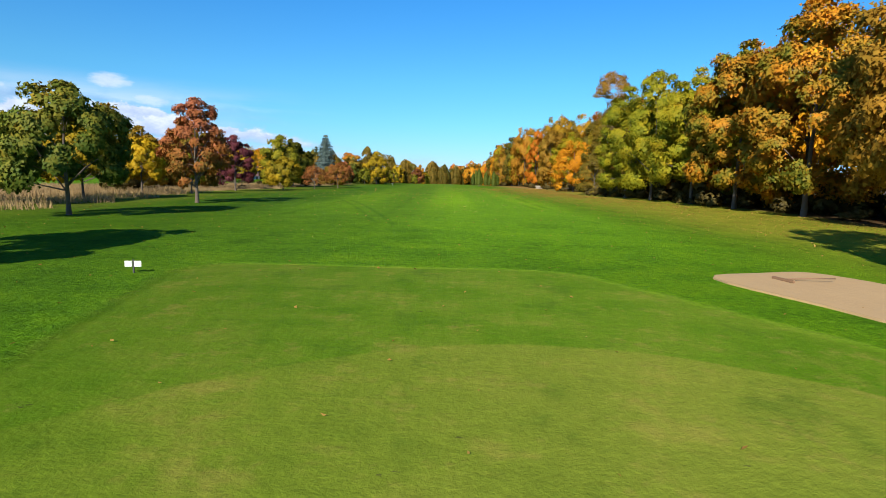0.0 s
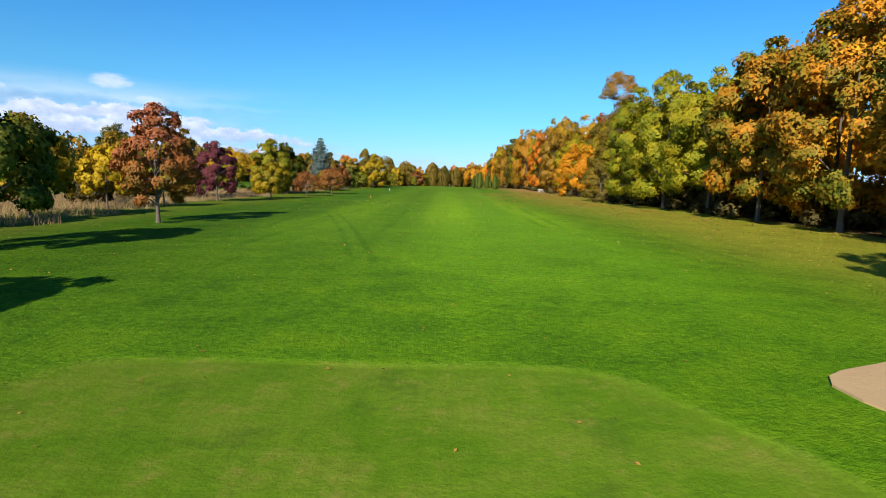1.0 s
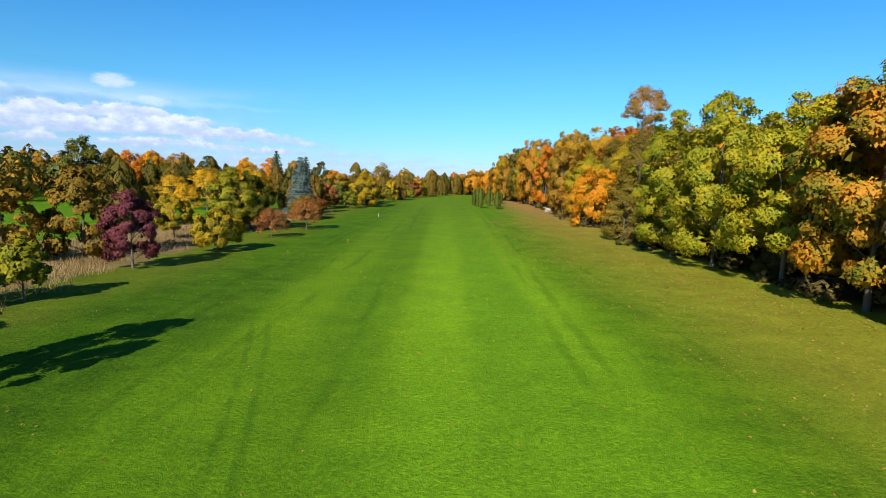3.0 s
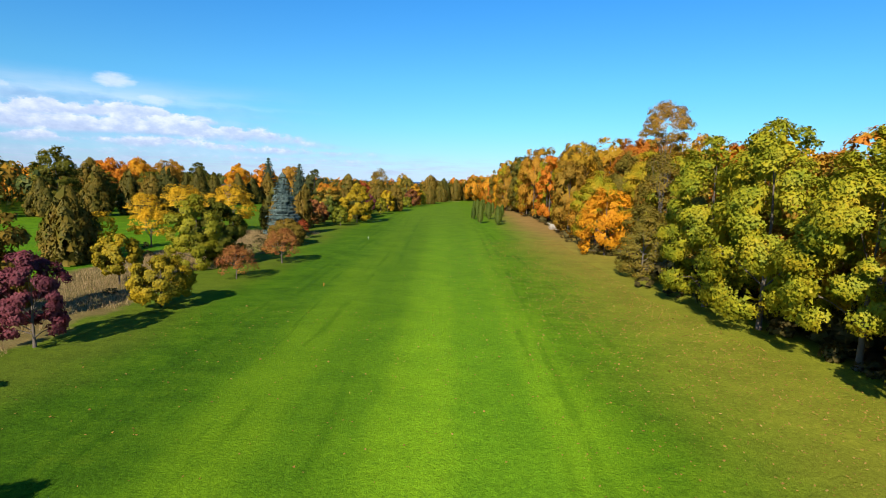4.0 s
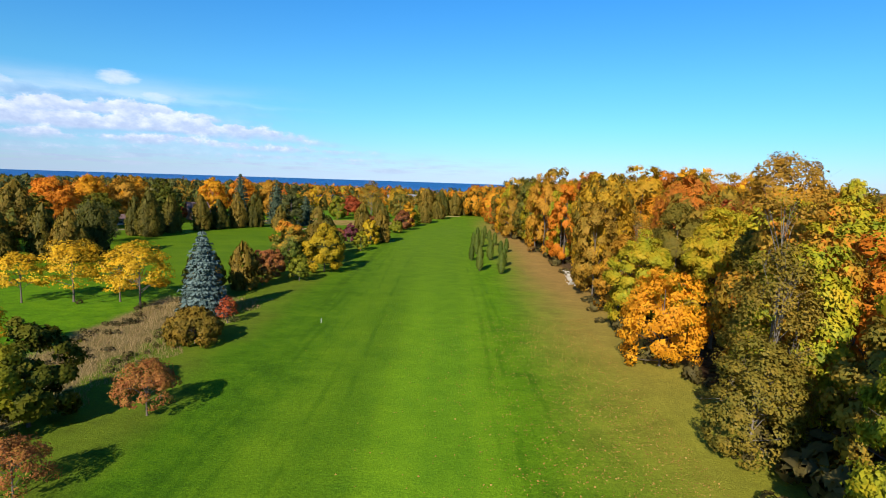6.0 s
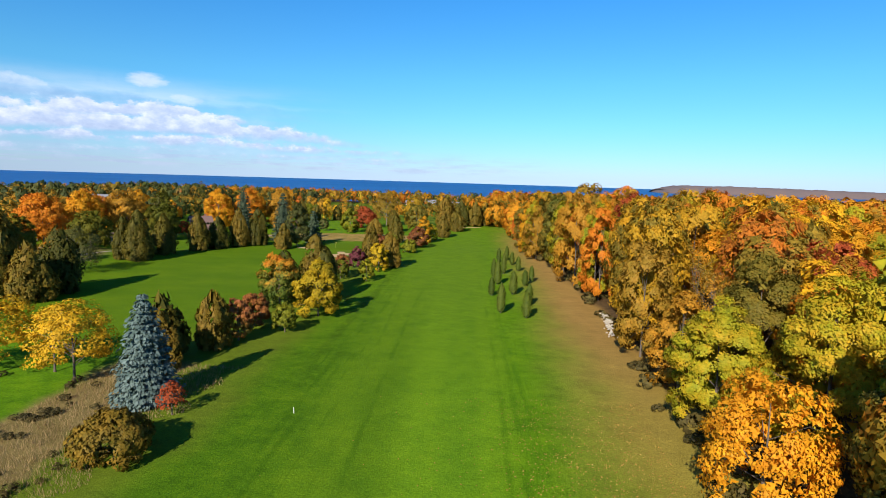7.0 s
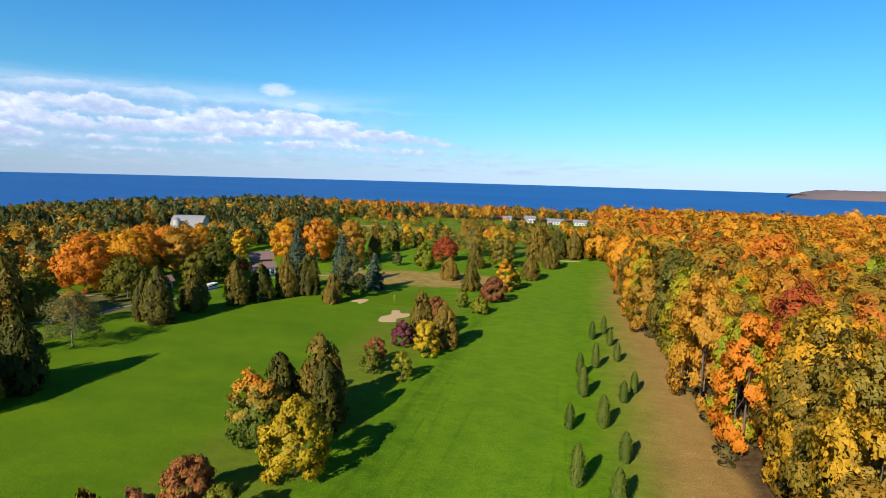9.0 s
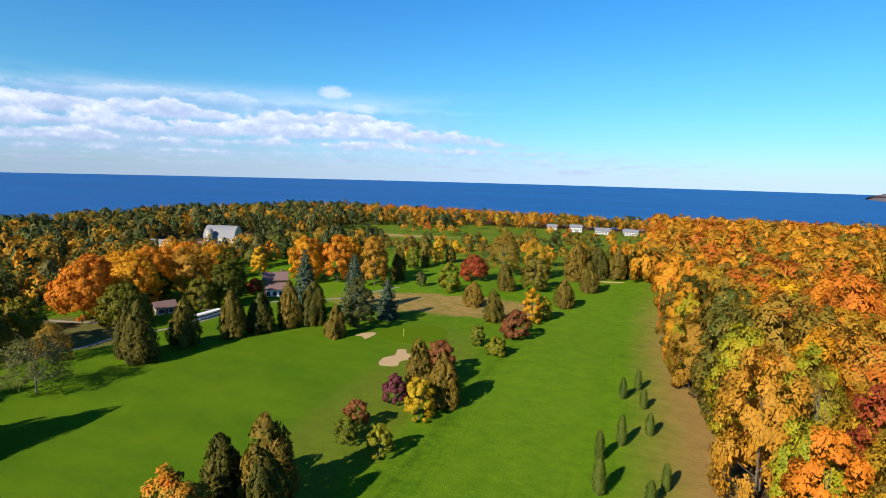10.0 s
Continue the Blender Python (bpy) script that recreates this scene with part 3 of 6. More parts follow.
def broad_crown(seed, rx, z0, z1, n_clumps, per, size, clump=0.24, squash=0.55, round_top=0.5, hollow=0.45, droop=0.12, top=0.0, rag=0.5):
    """Leaves of a broad-leaved crown: sprays on boughs, with dark gaps between the boughs."""
    r = np.random.default_rng(seed)
    cl = clumps_in(r, n_clumps, rx * (1 - clump * 0.55), z0 + rx * clump * 0.3, z1 - rx * clump * 0.3, round_top, hollow)
    cr = rx * clump * r.uniform(0.6, 1.3, n_clumps)
    mid = np.array([0, 0, (z0 + z1) * 0.5])
    out = unit((cl - mid) / np.array([1, 1, (z1 - z0) / (2 * rx)]))
    i = np.repeat(np.arange(n_clumps), per)
    d = unit(ball(r, len(i)) + out[i] * 0.55 + np.array([0, 0, 0.30]))
    reach = r.uniform(0.25, 1.0, (len(i), 1)) ** 0.45 * r.uniform(0.9, 1.15, (len(i), 1))
    c = cl[i] + d * cr[i][:, None] * np.array([1, 1, squash]) * reach
    c[:, 2] -= droop * cr[i] * np.sum(d[:, :2] ** 2, axis=1) * 2
    nrm = d * 0.7 + out[i] * 0.35 + np.array([0, 0, 0.45]) + r.normal(size=d.shape) * 0.45
    lo, hi, wide = np.quantile(c[:, 2], 0.003), np.quantile(c[:, 2], 0.997), np.quantile(np.hypot(c[:, 0], c[:, 1]), 0.985)
    k = np.array([rx / wide, rx / wide, (z1 - z0) / (hi - lo)])
    fit_to = lambda q: q * k + np.array([0, 0, z0 - lo * k[2]])
    c, cl = fit_to(c), fit_to(cl)
    if top:
        ok = c[:, 2] > z0 + (z1 - z0) * top
        c, nrm, d, i = c[ok], nrm[ok], d[ok], i[ok]
    v, f = leaf_tris(r, c, nrm, size * r.uniform(0.6, 1.4, len(i)))
    soft = unit(d * 0.45 + out[i] * 0.32 + unit(nrm) * rag).repeat(3, 0)
    return (v, f.tolist(), soft), cl


def lobed_crown(seed, rx, z0, z1, n, size, lobes=36, round_top=0.5, lobe=(0.20, 0.36), squash=0.75, top=0.0, wild=0.5, rag=0.42, shell=0.3, tufts=9, even=0.0, calm=0.0, inner=18, fill=(0.2, 0.6), low=-0.72):
    """A full crown: rounded boughs over an egg shape, each bough of leafy tufts round larger inner sprays. even: 0 for loose tufts, 1 for a close even cover. calm: 1 shades the crown more as one dome."""
    r = np.random.default_rng(seed)
    k = np.arange(lobes) + 0.5
    up = np.clip(low + (1 - low) * k / lobes + r.normal(size=lobes) * 0.10, low, 1.0)
    a = k * 2.39996 + r.normal(size=lobes) * 0.35
    lr = rx * r.uniform(*lobe, lobes)
    hz, zc = (z1 - z0) * 0.5, z0 + (z1 - z0) * 0.46
    flat = np.where(up > 0, np.sqrt(np.maximum(0, 1 - up * up)) * (1 - 0.25 * up * up * (1 - round_top)), 1 - 0.5 * np.abs(up) ** 3)
    push = np.where(r.uniform(size=lobes) < 0.2, r.uniform(0.70, 0.88, lobes), r.uniform(0.88, 1.08, lobes))
    out = np.stack([np.cos(a) * flat, np.sin(a) * flat, up], 1)
    reach = np.stack([rx * push - lr * 0.8] * 2 + [hz * push - lr * squash * 0.8], 1)
    cl = out * np.maximum(reach, 0.15 * rx) + np.array([0, 0, zc])
    out = unit(out)
    scale = np.array([1, 1, squash])
    # tufts on the boughs, leaves on the tufts
    td = unit(ball(r, lobes * tufts) + np.repeat(out, tufts, 0) * 1.0 + np.array([0, 0, 0.25]))
    i = r.choice(lobes * tufts, n, p=(w := np.repeat(lr ** 2, tufts)) / w.sum())
    j = i // tufts
    off = r.normal(size=(n, 3)) * (0.36 + 0.35 * even)
    d = unit(td[i] + off)
    swell = 0.80 + 0.12 * even + (0.34 - 0.20 * even) * np.exp(-np.sum(off * off, axis=1) / 0.2) * r.uniform(0.4, 1.2, lobes * tufts)[i]
    c = cl[j] + d * scale * (lr[j] * swell * r.uniform(shell, 1.12, n) ** 0.5)[:, None]
    far = np.linalg.norm((c[:, None, :] - cl[None]) / scale, axis=2) / lr[None]
    far[np.arange(n), j] = 9
    ok = far.min(axis=1) > 0.62
    if top:
        ok &= c[:, 2] > z0 + (z1 - z0) * top
    c, d, j, i = c[ok], d[ok], j[ok], i[ok]
    nrm = d * 0.75 + out[j] * 0.25 + np.array([0, 0, 0.3]) + r.normal(size=d.shape) * wild
    v, f = leaf_tris(r, c, nrm, size * r.uniform(0.6, 1.4, len(c)))
    soft = unit(d * (0.45 - 0.22 * calm) + td[i] * (0.3 - 0.22 * calm) + out[j] * (0.28 + 0.45 * calm) + unit(nrm) * rag).repeat(3, 0)
    q = np.repeat(np.arange(lobes), inner)
    if top:
        q = q[cl[q, 2] > z0 + (z1 - z0) * (top - 0.12)]
    ci = cl[q] - out[q] * lr[q, None] * 0.15 + unit(ball(r, len(q)) + out[q] * (0.9 * calm)) * scale * (lr[q] * r.uniform(*fill, len(q)))[:, None]
    ni = unit(out[q] * 0.9 + r.normal(size=ci.shape) * (0.6 - 0.3 * calm))
    vi, fi = leaf_tris(r, ci, ni, lr[q] * r.uniform(0.24, 0.42, len(q)) * (1 + calm))
    fs = f.tolist() + (fi + len(v)).tolist()
    v, soft = np.concatenate([v, vi]), np.concatenate([soft, unit(ni + out[q] * 0.5).repeat(3, 0)])
    wide, hi = np.quantile(np.hypot(c[:, 0], c[:, 1]), 0.985), np.quantile(c[:, 2], 0.997)
    lo = z0 if top else np.quantile(c[:, 2], 0.003)
    m = np.array([rx / wide, rx / wide, (z1 - z0) / (hi - lo)])
    place = np.array([0, 0, z0 - lo * m[2]])
    return (v * m + place, fs, soft), cl * m + place


def plumed_crown(seed, rx, z0, z1, n, size, plumes=9, slim=0.55):
    """A white cedar: upright plumes grown together into a broad pointed egg, set with short sprays."""
    r = np.random.default_rng(seed)
    H = z1 - z0
    a0 = np.arange(plumes) * 2 * math.pi / max(1, plumes - 1) + r.uniform(0, 6.28) + r.normal(size=plumes) * 0.25
    dist, pr, ht = rx * r.uniform(0.36, 0.62, plumes), rx * r.uniform(0.34, 0.52, plumes), H * r.uniform(slim, 0.92, plumes)
    dist[0], pr[0], ht[0] = 0.0, rx * 0.64, H
    axis = np.stack([np.cos(a0) * dist, np.sin(a0) * dist], 1)
    prof = lambda t: np.minimum(1.0, 0.58 + t / 0.30 * 0.42) * np.clip(1 - np.clip((t - 0.25) / 0.75, 0, 1) ** 2.3, 0, 1) ** 0.62
    draw = lambda z: 1 - 0.5 * np.clip(z / H, 0, 1) ** 2.5        # plumes lean in towards the top
    tufts = 26
    tt, ta = r.uniform(0.0, 0.97, (plumes, tufts)), r.uniform(0, 6.28, (plumes, tufts))
    p = np.clip(pr * ht, 0, None)
    j = r.choice(plumes, n, p=p / p.sum())
    q = r.integers(0, tufts, n)
    dt, da = r.normal(size=n) * 0.055, r.normal(size=n) * 0.30
    t, a = np.abs(tt[j, q] + dt), ta[j, q] + da
    t = np.where(t > 1, 2 - t, t)
    bulge = 0.89 + 0.17 * np.exp(-(dt / 0.055) ** 2 * 0.4 - (da / 0.3) ** 2 * 0.4)
    rad = pr[j] * prof(t) * bulge * r.uniform(0.45, 1.1, n) ** 0.4 + 0.02 * rx
    z = t * ht[j]
    d = np.stack([np.cos(a), np.sin(a)], 1)
    c = np.concatenate([axis[j] * draw(z)[:, None] + d * rad[:, None], z[:, None] + z0], 1)
    ok = np.ones(n, bool)
    for k in range(plumes):
        tk = z / ht[k]
        inside = np.hypot(*(c[:, :2] - axis[k] * draw(z)[:, None]).T) < 0.62 * pr[k] * prof(np.clip(tk, 0, 1)) * (tk < 1)
        ok &= ~inside | (j == k)
    c, d, j, a = c[ok], d[ok], j[ok], a[ok]
    m = len(c)
    body = unit(c * np.array([1, 1, 0]))
    nrm = np.concatenate([d, np.full((m, 1), 0.4)], 1) + r.normal(size=(m, 3)) * 0.5
    up = np.array([0, 0, 1.0]) + r.normal(size=(m, 3)) * 0.35 + np.concatenate([d, np.zeros((m, 1))], 1) * 0.45
    lq, fq = leaf_blades(c, nrm, size * r.uniform(0.6, 1.35, m), up)
    soft = unit(np.concatenate([d * 0.55, np.full((m, 1), 0.28)], 1) + body * 0.3 + unit(nrm) * 0.5).repeat(3, 0)
    q = np.repeat(np.arange(plumes), 90 if rx > 1 else 24)
    t2, a2 = r.uniform(0, 0.92, len(q)), r.uniform(0, 6.28, len(q))
    z2, d2 = t2 * ht[q], np.stack([np.cos(a2), np.sin(a2), np.full(len(q), 0.25)], 1)
    c2 = np.concatenate([axis[q] * draw(z2)[:, None], z2[:, None] + z0], 1) + d2 * np.array([1, 1, 0]) * (pr[q] * prof(t2) * r.uniform(0.45, 0.74, len(q)))[:, None]
    n2 = d2 + r.normal(size=c2.shape) * 0.35
    lv, lf = leaf_blades(c2, n2, pr[q] * r.uniform(0.35, 0.6, len(q)), np.array([0, 0, 1.0]) + r.normal(size=c2.shape) * 0.2)
    v, fs = np.concatenate([lq, lv]), fq.tolist() + (lf + len(lq)).tolist()
    ns = np.concatenate([soft, unit(n2 + d2).repeat(3, 0)])
    wide = np.quantile(np.hypot(c[:, 0], c[:, 1]), 0.985)
    return v * np.array([rx / wide, rx / wide, 1]), fs, ns


def cone_crown(seed, rx, z0, z1, n, size, power=0.75, lump=0.20, core=0.84, belly=0.22):
    """A white cedar: upright sprays over a flame shape with uneven tufts."""
    r = np.random.default_rng(seed)
    t = r.uniform(0, 1, n) ** 1.35
    a = r.uniform(0, 2 * math.pi, n)
    prof = np.minimum(1.0, 0.62 + t / belly * 0.38) * (1 - np.clip((t - belly) / (1 - belly), 0, 1) ** (1 / power)) ** 0.75 + 0.02
    k1, k2 = r.integers(4, 7), r.integers(7, 12)
    f1, f2 = r.uniform(0, 6.28, 2)
    wave = lambda a, t: 1 + lump * np.sin(k1 * a + f1 + t * 9) * 0.7 + lump * np.sin(k2 * a + f2 - t * 23) * 0.8
    rad = rx * prof * wave(a, t) * r.uniform(0.86, 1.08, n)
    c = np.stack([rad * np.cos(a), rad * np.sin(a), z0 + (z1 - z0) * t], 1)
    nrm = np.stack([np.cos(a), np.sin(a), np.full(n, 0.35)], 1) + r.normal(size=(n, 3)) * 0.45
    up = np.array([0, 0, 1.0]) + r.normal(size=(n, 3)) * 0.3 + np.stack([np.cos(a), np.sin(a), np.zeros(n)], 1) * 0.3
    lv = leaf_blades(c, nrm, size * r.uniform(0.6, 1.35, n), up)
    m, q = 14, 12
    tt = np.linspace(0, 1, m)
    pp = np.minimum(1.0, 0.62 + tt / belly * 0.38) * (1 - np.clip((tt - belly) / (1 - belly), 0, 1) ** (1 / power)) ** 0.75
    aa = np.linspace(0, 2 * math.pi, q, endpoint=False)
    A2, T2 = np.meshgrid(aa, tt)
    R2 = rx * core * pp[:, None] * wave(A2, T2)
    v = np.stack([R2 * np.cos(A2), R2 * np.sin(A2), z0 + (z1 - z0) * 0.97 * T2], 2).reshape(-1, 3)
    f = [(i * q + k, i * q + (k + 1) % q, (i + 1) * q + (k + 1) % q, (i + 1) * q + k) for i in range(m - 1) for k in range(q)]
    f.append(tuple(range(q - 1, -1, -1)))
    lq, fq = lv
    round_n = np.stack([np.cos(a), np.sin(a), np.full(n, 0.30)], 1)
    soft = unit(unit(nrm) * 0.7 + round_n * 0.55).repeat(3, 0)
    soft = np.concatenate([soft, unit(np.stack([np.cos(A2), np.sin(A2), 0.3 + 0 * A2], 2).reshape(-1, 3))])
    return np.concatenate([lq, v]), fq.tolist() + [tuple(i + len(lq) for i in g) for g in f], soft


def spruce_crown(seed, rx, z0, z1, tiers, arms, size, per=16):
    """A spruce: whorls of drooping arms that carry needle sprays."""
    r = np.random.default_rng(seed)
    c, nrm, up, sz = [], [], [], []
    for i in range(tiers):
        t = (i + r.uniform(-.3, .3)) / tiers
        t = min(max(t, 0), 0.985)
        L = rx * (1 - t) ** 0.60 * r.uniform(0.88, 1.1) + 0.12
        k = max(5, int(arms * (1 - 0.6 * t)))
        for a in np.arange(k) * 2 * math.pi / k + r.uniform(0, 6.28):
            a += r.uniform(-.15, .15)
            l = L * r.uniform(0.78, 1.12)
            m = max(4, int(per * (l / rx)))
            s = np.sqrt(r.uniform(0.06, 1, m))
            side = r.normal(size=m) * 0.13 * l
            d = np.array([math.cos(a), math.sin(a)])
            w = np.array([-d[1], d[0]])
            zz = z0 + (z1 - z0) * t - 0.28 * l * s + 0.16 * l * s ** 3 + r.normal(size=m) * 0.07 * size
            c.append(np.concatenate([s[:, None] * l * d + side[:, None] * w, zz[:, None]], 1))
            nrm.append(np.tile([d[0] * .7, d[1] * .7, 0.8], (m, 1)) + r.normal(size=(m, 3)) * 0.4)
            up.append(np.concatenate([np.tile(d, (m, 1)) + side[:, None] / l * 3 * w, np.full((m, 1), -0.25)], 1) + r.normal(size=(m, 3)) * 0.15)
            sz.append(np.full(m, size) * r.uniform(0.6, 1.2, m))
    c, nrm, up, sz = np.concatenate(c), np.concatenate(nrm), np.concatenate(up), np.concatenate(sz)
    lv = leaf_quads(r, c, nrm, sz, 1.7, up)
    m, q = 10, 9
    v, f = [], []
    for i in range(m):
        t = i / (m - 1)
        for k in range(q):
            a = 2 * math.pi * k / q
            R = rx * 0.62 * (1 - t) ** 0.9 * (1 + 0.2 * math.sin(3 * a + i))
            v.append((R * math.cos(a), R * math.sin(a), z0 + (z1 - z0) * t * 0.97))
    for i in range(m - 1):
        for k in range(q):
            f.append((i * q + k, i * q + (k + 1) % q, (i + 1) * q + (k + 1) % q, (i + 1) * q + k))
    lq, fq = lv
    v = np.array(v)
    soft = unit(unit(nrm) * 0.9 + unit(c * np.array([1, 1, 0])) * 0.45).repeat(4, 0)
    soft = np.concatenate([soft, unit(v * np.array([1, 1, 0]) + np.array([0, 0, 0.3]))])
    return np.concatenate([lq, v]), fq.tolist() + [tuple(i + len(lq) for i in g) for g in f], soft


def trunk_mesh(seed, h, r0, fork, cl=None, n_limbs=9, lean=(0, 0), mat=None, twigs=0, rise=(0.55, 1.0)):
    """A tapered trunk that forks into limbs reaching into the crown."""
    r = np.random.default_rng(seed + 5000)
    top = Vector((lean[0] * h, lean[1] * h, h * 0.80))
    def along(t):
        return Vector((top.x * t, top.y * t, top.z * t)) + Vector((math.sin(t * 5 + seed), math.cos(t * 4 + seed), 0)) * 0.012 * h * t
    paths = [[((0, 0, -0.25), r0 * 1.55), ((0, 0, 0.12), r0 * 1.15)] + [(along(t)[:], r0 * (1 - 0.85 * t)) for t in (0.1, 0.25, 0.4, 0.55, 0.7, 0.85, 1.0)]]
    if cl is not None and n_limbs:
        for c in cl[r.permutation(len(cl))[:n_limbs]]:
            c = Vector(c)
            t = min(0.92, max(fork, (c.z / h) * r.uniform(*rise)))
            a = along(t)
            b = a.lerp(c, 0.5) + Vector((0, 0, 0.06 * h * r.uniform(-.3, 1)))
            rr = r0 * (1 - 0.85 * t) * 0.45
            paths.append([(a[:], rr), (b[:], rr * 0.6), (c[:], rr * 0.22)])
            for _ in range(twigs):
                e = c + Vector(r.normal(size=3)) * 0.04 * h
                paths.append([(b.lerp(c, r.uniform(.1, .7))[:], rr * 0.35), (e[:], rr * 0.12)])
    v, f = tubes(paths, 6)
    return mesh_of("trunk", v, f, mat or M_BARK, smooth=True)


def broad_tree(name, x, y, h, w, leaf, seed, label, group="", lean=(0, 0), bole=0.16, density=1.0, leaf_size=0.3, clump=0.24, limbs=12, twigs=1, turn=None, bark=None, round_top=0.5, hollow=0.45, squash=0.5, thin=1.0, rise=(0.55, 1.0), most=8000):
    ob = thing(name, x, y, seed * 47 % 360 if turn is None else turn, label, "tree", group)
    rx = w / 2
    area = rx * rx * 6 + rx * (h * (1 - bole)) * 5
    n = int(max(26, min(200, area / (rx * clump) ** 2 * 0.38)))
    per = int(max(12, area * density * 1.35 / (0.5 * leaf_size ** 2) / n))
    if density < 0.7:
        data, cl = broad_crown(seed, rx, h * bole, h, n, per, leaf_size, clump, squash, round_top, hollow)
    else:
        count = int(min(most, area * density * 2.0 / (0.5 * leaf_size ** 2)))
        data, cl = lobed_crown(seed, rx, h * bole, h, count, leaf_size, int(np.clip(area / 9, 52, 72)), round_top, squash=max(squash, 0.7))
    off = np.array([lean[0] * h * 0.7, lean[1] * h * 0.7, 0])
    tr = trunk_mesh(seed, h, thin * max(0.07, min(h * 0.018, 0.08 + h * 0.010)), bole * 0.8, cl + off, limbs, lean, bark or M_BARK, twigs, rise)
    part("trunk", tr, ob)
    part("crown", mesh_of("crown", data[0] + off, data[1], leaf, soft=data[2]), ob)
    return ob


def cedar_tree(x, y, h, w, seed, label="dense brownish-green white cedar rising from mown grass", group="white cedars", leaf=None, name="cedar_tree", power=0.42, size=0.36, n=None, bole=0.03):
    ob = thing(name, x, y, seed * 61 % 360, label, "tree", group)
    k = n or int(min(8000, (math.pi * w / 2 * h) * 1.5 / (size * size) * 4.4))
    v, f, soft = cone_crown(seed, w / 2, h * bole, h, k, size, power) if w < 3 else plumed_crown(seed, w / 2, h * bole, h, k, size, 7 + seed % 4)
    part("trunk", trunk_mesh(seed, h * 0.7, max(0.05, h * 0.018), 0.5, None, 0), ob)
    part("crown", mesh_of("crown", v, f, leaf or M_CEDAR, soft=soft), ob)
    return ob


def spruce_tree(x, y, h, w, seed, leaf, label, tiers=22, arms=15, size=0.5, per=16):
    ob = thing("spruce_tree", x, y, seed * 31 % 360, label, "tree", "spruces")
    v, f, soft = spruce_crown(seed, w / 2, 0.35, h, tiers, arms, size, per)
    part("trunk", trunk_mesh(seed, h, h * 0.016, 0.5, None, 0), ob)
    part("crown", mesh_of("crown", v, f, leaf, soft=soft), ob)
    return ob


# ---------- ground, lake, far shore ----------
def grid_lines(spans):
    out = []
    for a, b, s in spans:
        out += list(np.arange(a, b, s))
    return np.array(out + [spans[-1][1]])


gx = grid_lines([(-700, -520, 40), (-520, -120, 10), (-120, -60, 4), (-60, 60, 2), (60, 140, 6), (140, 500, 20), (500, 1500, 100)])
gy = grid_lines([(-600, -60, 60), (-60, -10, 5), (-10, 60, 1.5), (60, 460, 4), (460, 900, 12)])
GXX, GYY = np.meshgrid(gx, gy)
gv = np.stack([GXX, GYY, ground_z(GXX, GYY)], 2).reshape(-1, 3)
ni = len(gx)
gi = (np.arange(len(gy) - 1)[:, None] * ni + np.arange(ni - 1)[None]).reshape(-1)
gf = np.stack([gi, gi + 1, gi + ni + 1, gi + ni], 1)
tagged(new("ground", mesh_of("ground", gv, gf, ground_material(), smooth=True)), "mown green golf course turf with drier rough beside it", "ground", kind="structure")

wv = [(0, 150, -10)] + [(4850 * math.cos(k * math.pi / 90), 150 + 4850 * math.sin(k * math.pi / 90), -10) for k in range(180)]
wf = [(0, 1 + k, 1 + (k + 1) % 180) for k in range(180)]
tagged(new("water", mesh_of("water", wv, wf, water_material())), "deep blue lake reaching to the horizon", "water", kind="structure")

# ---------- trees beside the near fairway ----------
broad_tree("maple_tree", -16.8, 12.0, 7.4, 6.6, M_GREENTOP, 9, "round green maple near the tee, casting a long shadow", bole=0.2, leaf_size=0.26)
broad_tree("oak_tree", 19.5, 9.5, 19.0, 11.0, M_BROWN, 10, "tall brown oak near the tee, casting a long shadow", bole=0.3, leaf_size=0.4)
broad_tree("maple_tree", -20.4, 29.5, 7.0, 6.6, M_GREENTOP, 11, "round maple turning from green to gold, with a leaning dark trunk", lean=(-0.08, 0.05), bole=0.2, leaf_size=0.17, limbs=14, twigs=2, most=17000)
broad_tree("maple_tree", -29.9, 45.1, 6.6, 6.2, M_YELGRN, 12, "olive-yellow maple with a straight trunk at the meadow's edge", bole=0.22, leaf_size=0.19, most=17000)
broad_tree("maple_tree", -30.5, 36.0, 6.6, 6.5, M_APPLE, 13, "green maple tinged with gold at the meadow's edge", bole=0.15, leaf_size=0.19, most=17000)
broad_tree("maple_tree", -19.9, 43.9, 8.2, 5.6, M_PINK, 14, "copper-pink maple thinning at the top, on mown grass", bole=0.17, leaf_size=0.15, limbs=20, twigs=3, round_top=0.2, most=17000)
broad_tree("maple_tree", -31.3, 56.5, 5.7, 4.8, M_YELGRN, 15, "small yellow-green maple in dry grass", bole=0.25, leaf_size=0.26)
broad_tree("maple_tree", -28.0, 60.5, 4.6, 3.6, M_APPLE, 16, "small green tree in dry grass", bole=0.25, leaf_size=0.26)
broad_tree("crab_apple_tree", -28.6, 74.9, 7.4, 5.4, M_PURPLE, 17, "dark purple crab apple with a short trunk", bole=0.12, leaf_size=0.16, limbs=16, twigs=3, most=17000)
broad_tree("maple_tree", -36.6, 99.0, 6.2, 5.6, M_YELGRN, 18, "yellow-olive tree with a dark trunk in dry grass", bole=0.25, leaf_size=0.26)
broad_tree("apple_tree", -26.0, 88.4, 5.3, 6.3, M_YELGRN, 19, "rounded yellow-green apple tree on mown grass", bole=0.15, leaf_size=0.18, limbs=14, twigs=2, most=17000)
broad_tree("crab_apple_tree", -24.8, 105.0, 4.5, 5.4, M_RUSTY, 20, "low rust-red crab apple with bare twigs", bole=0.2, leaf_size=0.13, density=0.38, limbs=24, twigs=4, clump=0.3)
